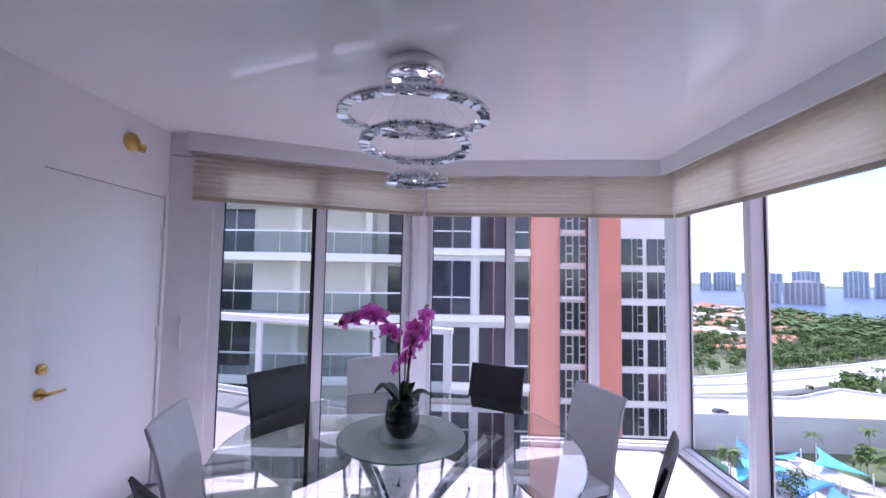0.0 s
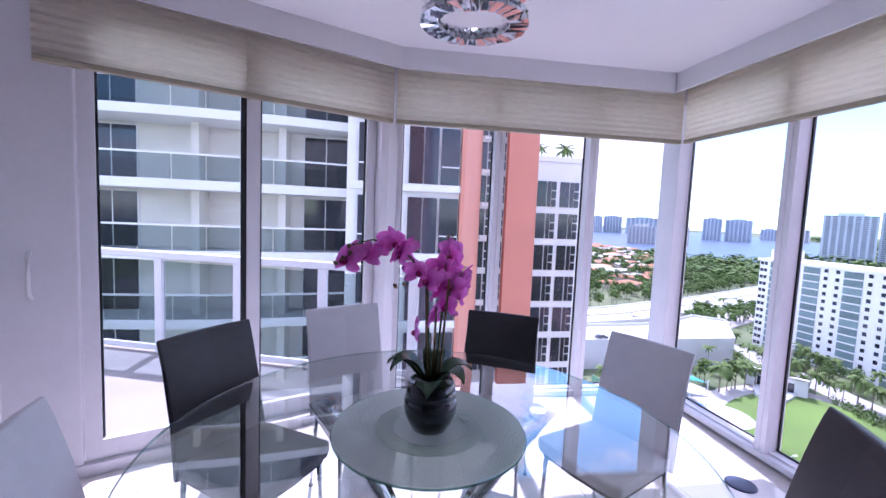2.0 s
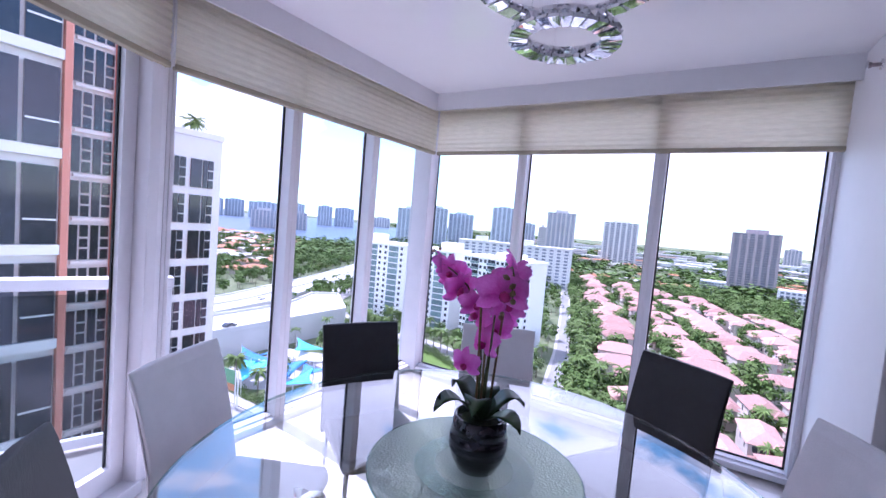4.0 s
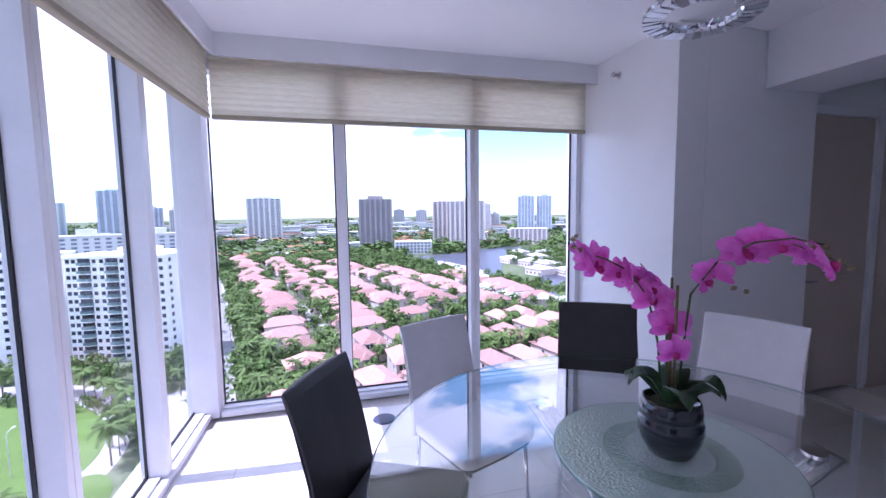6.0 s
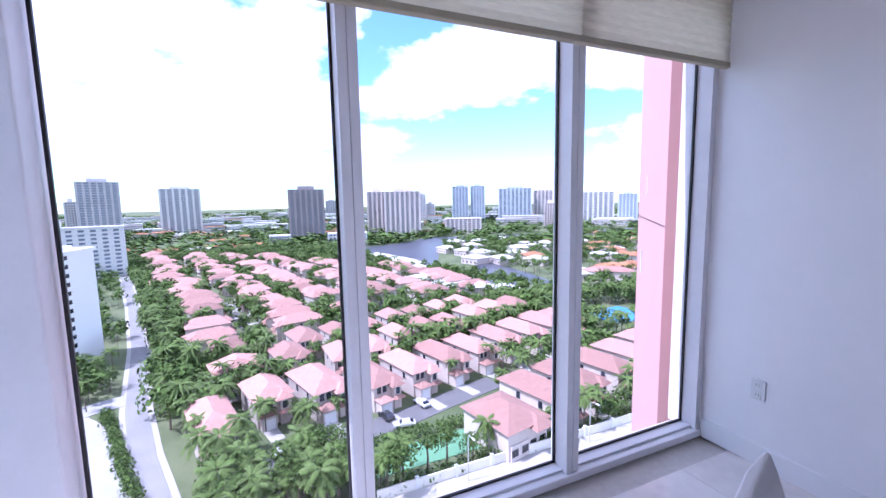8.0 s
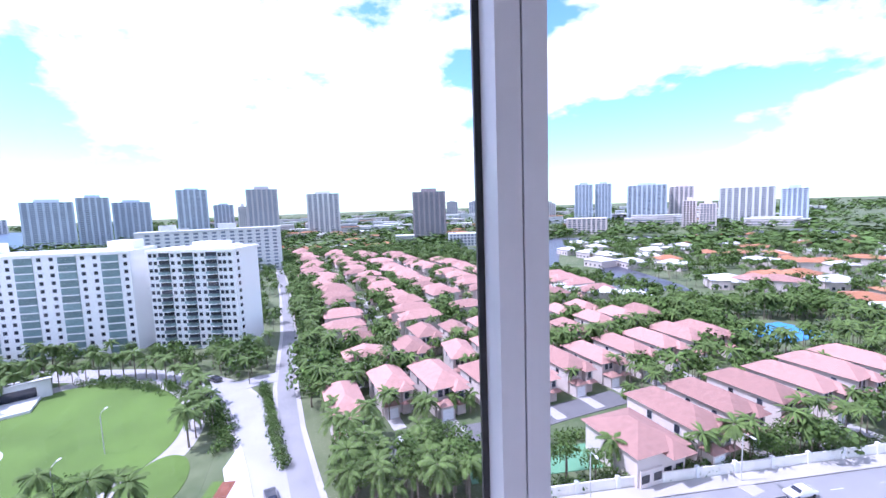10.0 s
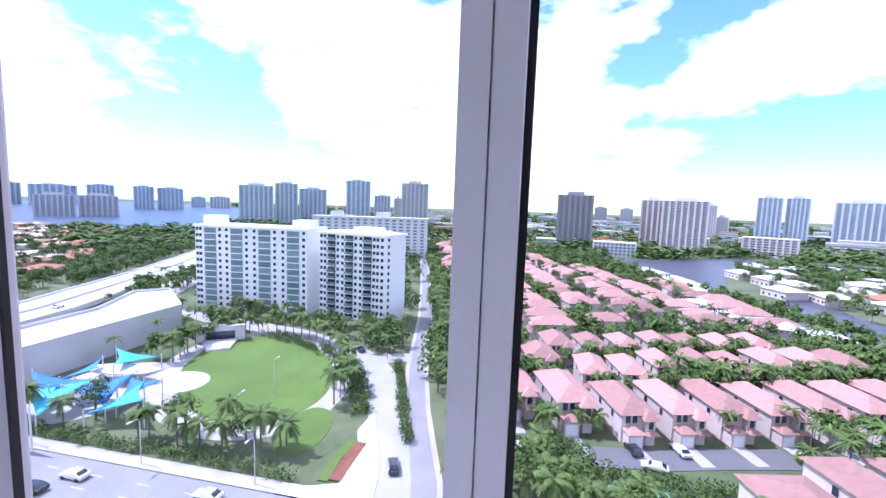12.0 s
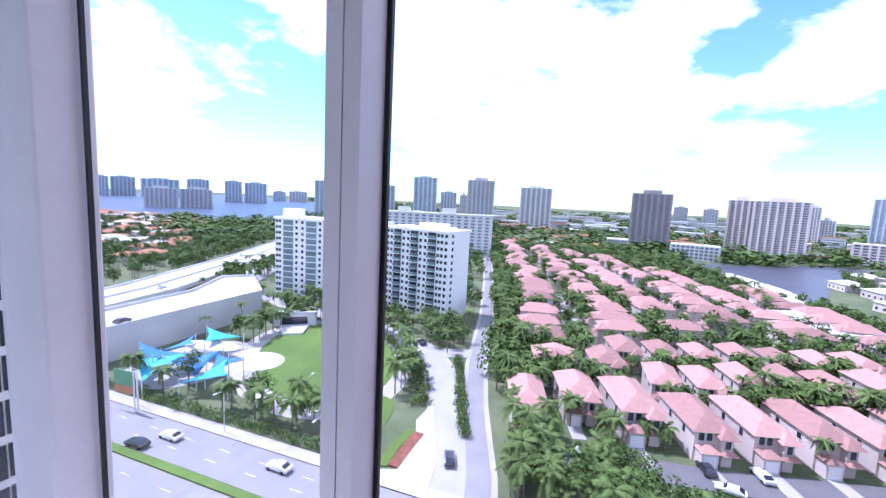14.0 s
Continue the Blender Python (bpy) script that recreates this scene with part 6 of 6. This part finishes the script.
def crown_geo(rg, h, r, n=130, fine=1.0):
    """Leaf clumps of a broad tree: ragged small polygons in an uneven crown."""
    v, f = [], []
    lobes = [(rg.uniform(-0.5, 0.5) * r, rg.uniform(-0.5, 0.5) * r, h + rg.uniform(-0.25, 0.35) * r, rg.uniform(0.45, 0.75) * r) for _ in range(5)]
    for _ in range(n):
        lx, ly, lz, lr = rg.choice(lobes)
        d = Vector((rg.gauss(0, 1), rg.gauss(0, 1), rg.gauss(0.25, 0.8))).normalized()
        p = Vector((lx, ly, lz)) + d * lr * rg.uniform(0.75, 1.08)
        nrm = (d + Vector((rg.uniform(-0.7, 0.7), rg.uniform(-0.7, 0.7), rg.uniform(0, 0.8)))).normalized()
        a = nrm.orthogonal().normalized()
        b = nrm.cross(a)
        o = len(v)
        m = 5
        sz = r * rg.uniform(0.10, 0.21) * fine
        for i in range(m):
            t = 2 * math.pi * i / m + rg.uniform(-0.3, 0.3)
            q = sz * rg.uniform(0.6, 1.2)
            v.append(tuple(p + a * q * math.cos(t) + b * q * math.sin(t)))
        f.append(tuple(range(o, o + m)))
    return v, f


rg = random.Random(21)
palms, trees = [], []
for i in range(5):
    hh = rg.uniform(5.5, 8.5)
    palms.append((hh, palm_geo(rg, hh, rg.uniform(1.9, 2.6), 20)))
for i in range(6):
    hh = rg.uniform(3.2, 5.4)
    trees.append((hh, crown_geo(rg, hh, rg.uniform(2.0, 3.2))))
clump = [crown_geo(rg, 3.0, 6.5, 60) for _ in range(4)]
rf = random.Random(33)
near_palms = [(hh, feather_geo(rf, hh, rf.uniform(2.1, 2.8))) for hh, _ in palms]
near_trees = [(hh, crown_geo(rf, hh, rf.uniform(2.0, 3.2), 700, 0.45)) for hh, _ in trees]


def tree_thing(name, kind, label, group):
    e = empty(name, label, "tree", group)
    hh, (v, f) = kind
    lean = rg.uniform(-0.25, 0.25)
    part("trunk", Shape().tube([(0, 0, 0), (lean * 0.4, 0.05, hh * 0.5), (0, 0, hh)], 0.20, 7, 0.12), TRUNK, e)
    part("crown", Shape().add(v, f), PALMG if name == "palm_tree" else TREEG, e)
    return e


BAY = [(340, 650), (414, 556), (522, 478), (640, 520), (900, 640), (1500, 1000), (2200, 2300), (900, 2300), (560, 1000), (395, 720)]
CANAL = [(455, -72), (378, -78), (339, -99), (296, -106), (270, -108), (276, -116), (310, -129), (383, -163), (418, -222), (403, -357), (395, -520), (470, -520), (463, -329), (495, -206), (488, -184), (453, -153), (435, -114), (431, -88)]


def within(x, y, poly):
    hit = False
    for (ax, ay), (bx, by) in zip(poly, poly[1:] + poly[:1]):
        if (ay > y) != (by > y) and x < (bx - ax) * (y - ay) / (by - ay) + ax:
            hit = not hit
    return hit


def near(p, line, dist):
    q = Vector(p)
    for a, b in zip(line, line[1:]):
        a, b = Vector(a), Vector(b)
        t = max(0, min(1, (q - a).dot(b - a) / (b - a).length_squared))
        if (a.lerp(b, t) - q).length < dist:
            return True
    return False


def inside_oval(x, y, cx, cy, rx, ry, a):
    dx, dy = x - cx, y - cy
    return ((dx * math.cos(a) + dy * math.sin(a)) / rx) ** 2 + ((-dx * math.sin(a) + dy * math.cos(a)) / ry) ** 2 < 1


LANE = [(70, 6), (77, 3), (80, -4), (81.5, -14), (83, -24), (86, -34), (90, -50)]


def blocked(x, y):
    if 37 < x < 60.9 or 57 < x < 87 and 22 < y < 36 and y > x * 0.4 - 3 or near((x, y), ENT, 5.2) or near((x, y), AVE, 3.4) or near((x, y), LANE, 4.2):
        return True
    if inside_oval(x, y, 100, 72.5, 31, 20, radians(40)) or inside_oval(x, y, 86.5, 90, 10, 13, 0):
        return True
    if 146 < x < 176 and 50 < y < 140 or 60 < x < 145 and 114 < y < 152 or near((x, y), fw, 16) or 64 < x < 75 and -36 < y < -8 or 110 < x < 134 and -142 < y < -112:
        return True
    if 106 < x < 127 and 86 < y < 110:
        return True
    u, v = x * math.cos(A12) + y * math.sin(A12), -x * math.sin(A12) + y * math.cos(A12)
    if 128 < u < 430 and (-35.8 < v < -29.7 or -81.8 < v < -75.2 or -125.8 < v < -119.2):
        return True
    if within(x, y, CANAL) or within(x, y, BAY):
        return True
    return any(abs((x - hx) * math.cos(ha) + (y - hy) * math.sin(ha)) < hw and abs((y - hy) * math.cos(ha) - (x - hx) * math.sin(ha)) < hd for hx, hy, ha, hw, hd in HOMES if abs(x - hx) < 14 and abs(y - hy) < 14)


spots = []


def scatter(n, x0, y0, x1, y1, palm_share, group_stuff, rot=False):
    done = 0
    for _ in range(n):
        x, y = rg.uniform(x0, x1), rg.uniform(y0, y1)
        if rot:
            x, y = U(x, y)
        if blocked(x, y):
            continue
        spots.append((x, y, rg.random() < palm_share, group_stuff))


# rows of palms along the avenue and round the lawn
for k in range(110):
    t = k / 109
    x, y = U(66 + 165 * t, -4.6 + rg.uniform(-2.6, 2.6) + (0 if t > 0.25 else rg.uniform(-7, 0)))
    spots.append((x, y, rg.random() < 0.75, False))
for k in range(30):
    a = -2.5 + 3.6 * k / 29
    dx, dy = 34.5 * math.cos(a), 23 * math.sin(a)
    c, s = math.cos(radians(40)), math.sin(radians(40))
    spots.append((99.5 + dx * c - dy * s, 72.5 + dx * s + dy * c, True, False))
for k in range(26):
    spots.append((62 + rg.uniform(0, 8), 44 + k * 2.3, rg.random() < 0.6, False))
for k in range(16):
    spots.append((62.3 + rg.uniform(0, 3), -8 - k * 4.2, rg.random() < 0.4, False))
for x, y in ((137, 48), (139, 52), (141, 46), (135, 55), (144, 50), (133, 44), (146, 44), (141, 58), (128, 40), (138, 75), (140, 84), (141, 95), (146, 140), (140, 108)):
    spots.append((x, y, rg.random() < 0.4, False))
hedge = Shape()
hedge_unit = [crown_geo(rg, 0.5, 1.1, 60, 0.8) for _ in range(3)]


def hedge_line(line, step, spread):
    for a, b in zip(line, line[1:]):
        a, b = Vector(a), Vector(b)
        for k in range(int((b - a).length / step)):
            p = a.lerp(b, k * step / (b - a).length)
            x, y = p.x + rg.uniform(-spread, spread), p.y + rg.uniform(-spread, spread)
            v, f = hedge_unit[rg.randrange(3)]
            s = rg.uniform(0.8, 1.5)
            hedge.add([(x + q[0] * s, y + q[1] * s, G + 0.4 + q[2] * s) for q in v], f)


hedge_line([(84, 36), (92, 39.5), (102, 45.5), (110, 53), (117, 62), (122, 74), (126, 88)], 0.4, 2.0)
hedge_line([(76, 23.6), (85, 26.9), (95, 30.4), (106, 34.3), (113, 37.5)], 0.4, 0.6)
hedge_line([(62.0, -12), (62.2, -120)], 0.9, 0.7)
hedge_line([(61.5, 40), (61.5, 116)], 0.8, 1.0)
hedge_line([(75, -9), (75.5, -34), (65, -35.5)], 0.6, 0.6)
hedge_line([(130, 108), (146, 112), (144, 136)], 0.7, 1.5)
hedge_line([(140, 50), (143, 78), (147, 100)], 0.8, 1.5)
ob_of("hedge", hedge, TREEG, kind="stuff", label="clipped green hedges beside the roads", category="hedge")
scatter(60, 60, -14, 90, 12, 0.6, False)
scatter(80, 60.5, -16, 74, 12, 0.6, False)
scatter(60, 126, 100, 146, 118, 0.4, False)
scatter(3000, 108, -160, 445, 0, 0.3, True, True)
scatter(380, 86, -135, 135, -4, 0.45, True, True)
scatter(800, 60, -170, 150, -36, 0.5, True)
scatter(1900, 110, -430, 440, -150, 0.35, True)
scatter(150, 80, 40, 142, 116, 0.5, True)
for _ in range(1300):
    x = rg.uniform(165, 420)
    y = x * 0.9 + rg.uniform(20, 340)
    if not blocked(x, y):
        spots.append((x, y, rg.random() < 0.25, True))
scatter(900, 150, 0, 440, 190, 0.3, True)
scatter(900, 100, 165, 330, 400, 0.2, True)

# the drive before the houses and the plaza under the sails stay open
def kept_open(x, y):
    return 73.5 < x < 86 and -24 < y < 1.2 * (x - 78) + 2 or 70 < x < 98 and 83 < y < 113 or 61 < x < 70 and 74 < y < 104 and int(y * 5) % 3 > 0


spots = [q for q in spots if not kept_open(q[0], q[1])]
first_p, first_t, made = {}, {}, 0
stuff = {"palm": Shape(), "tree": Shape(), "trunk": Shape()}
for x, y, is_palm, is_stuff in spots:
    sc, an = rg.uniform(0.75, 1.25), rg.uniform(0, 360)
    i = rg.randrange(5)
    if not is_stuff and made < 300:
        made += 1
        bank = first_p if is_palm else first_t
        m = pose(x, y, G, 0, 0, an)
        if i in bank:
            o = copy_thing(bank[i], m)
        else:
            o = bank[i] = tree_thing("palm_tree" if is_palm else "tree", near_palms[i] if is_palm else near_trees[i], "tall green palm beside the road" if is_palm else "leafy green tree beside the road", "palm trees" if is_palm else "trees")
            o.matrix_basis = m
        if is_palm:
            sc *= 0.85
        o.scale = (sc, sc, sc)
        continue
    hh, (v, f) = palms[i] if is_palm else trees[i]
    c, s = math.cos(radians(an)) * sc, math.sin(radians(an)) * sc
    stuff["palm" if is_palm else "tree"].add([(x + p[0] * c - p[1] * s, y + p[0] * s + p[1] * c, G + p[2] * sc) for p in v], f)
    stuff["trunk"].add([(x - 0.15, y, G), (x + 0.1, y - 0.14, G), (x + 0.1, y + 0.14, G), (x, y, G + hh * sc)], [(0, 1, 3), (1, 2, 3), (2, 0, 3)])
ob_of("palm_grove", stuff["palm"], PALMG, kind="stuff", label="palms growing between the houses", category="palms")
ob_of("tree_grove", stuff["tree"], TREEG, kind="stuff", label="leafy trees growing between the houses", category="trees")
ob_of("tree_trunks", stuff["trunk"], TRUNK, kind="stuff", label="thin trunks of the trees between the houses", category="trunks")
far = Shape()
for _ in range(1500):
    an, r = rg.uniform(-0.95, 0.95), 430 + 1900 * rg.random() ** 1.6
    x, y = r * math.cos(an), r * math.sin(an)
    if within(x, y, CANAL) or within(x, y, BAY):
        continue
    v, f = clump[rg.randrange(4)]
    sc = rg.uniform(0.8, 1.5) * (1 + r / 1500)
    far.add([(x + p[0] * sc * 1.6, y + p[1] * sc * 1.6, G + p[2] * sc * 0.7) for p in v], f)
ob_of("far_woods", far, TREEG, kind="stuff", label="green woods between the far buildings", category="woods")
roof_palm = Shape()
for x, y in ((14.2, 35.5), (15.1, 36.5), (16.7, 35.2), (17.5, 36.8)):
    hh, (v, f) = palms[rg.randrange(5)]
    roof_palm.add([(x + p[0] * 0.42, y + p[1] * 0.42, 6.32 + (p[2] - hh) * 0.42 + 1.5) for p in v], f)
    roof_palm.tube([(x, y, 6.32), (x, y, 7.8)], 0.06, 6)
ob_of("roof_palms", roof_palm, PALMG, kind="stuff", label="small palms on the neighbour's roof garden", category="palms")

tile_floor()
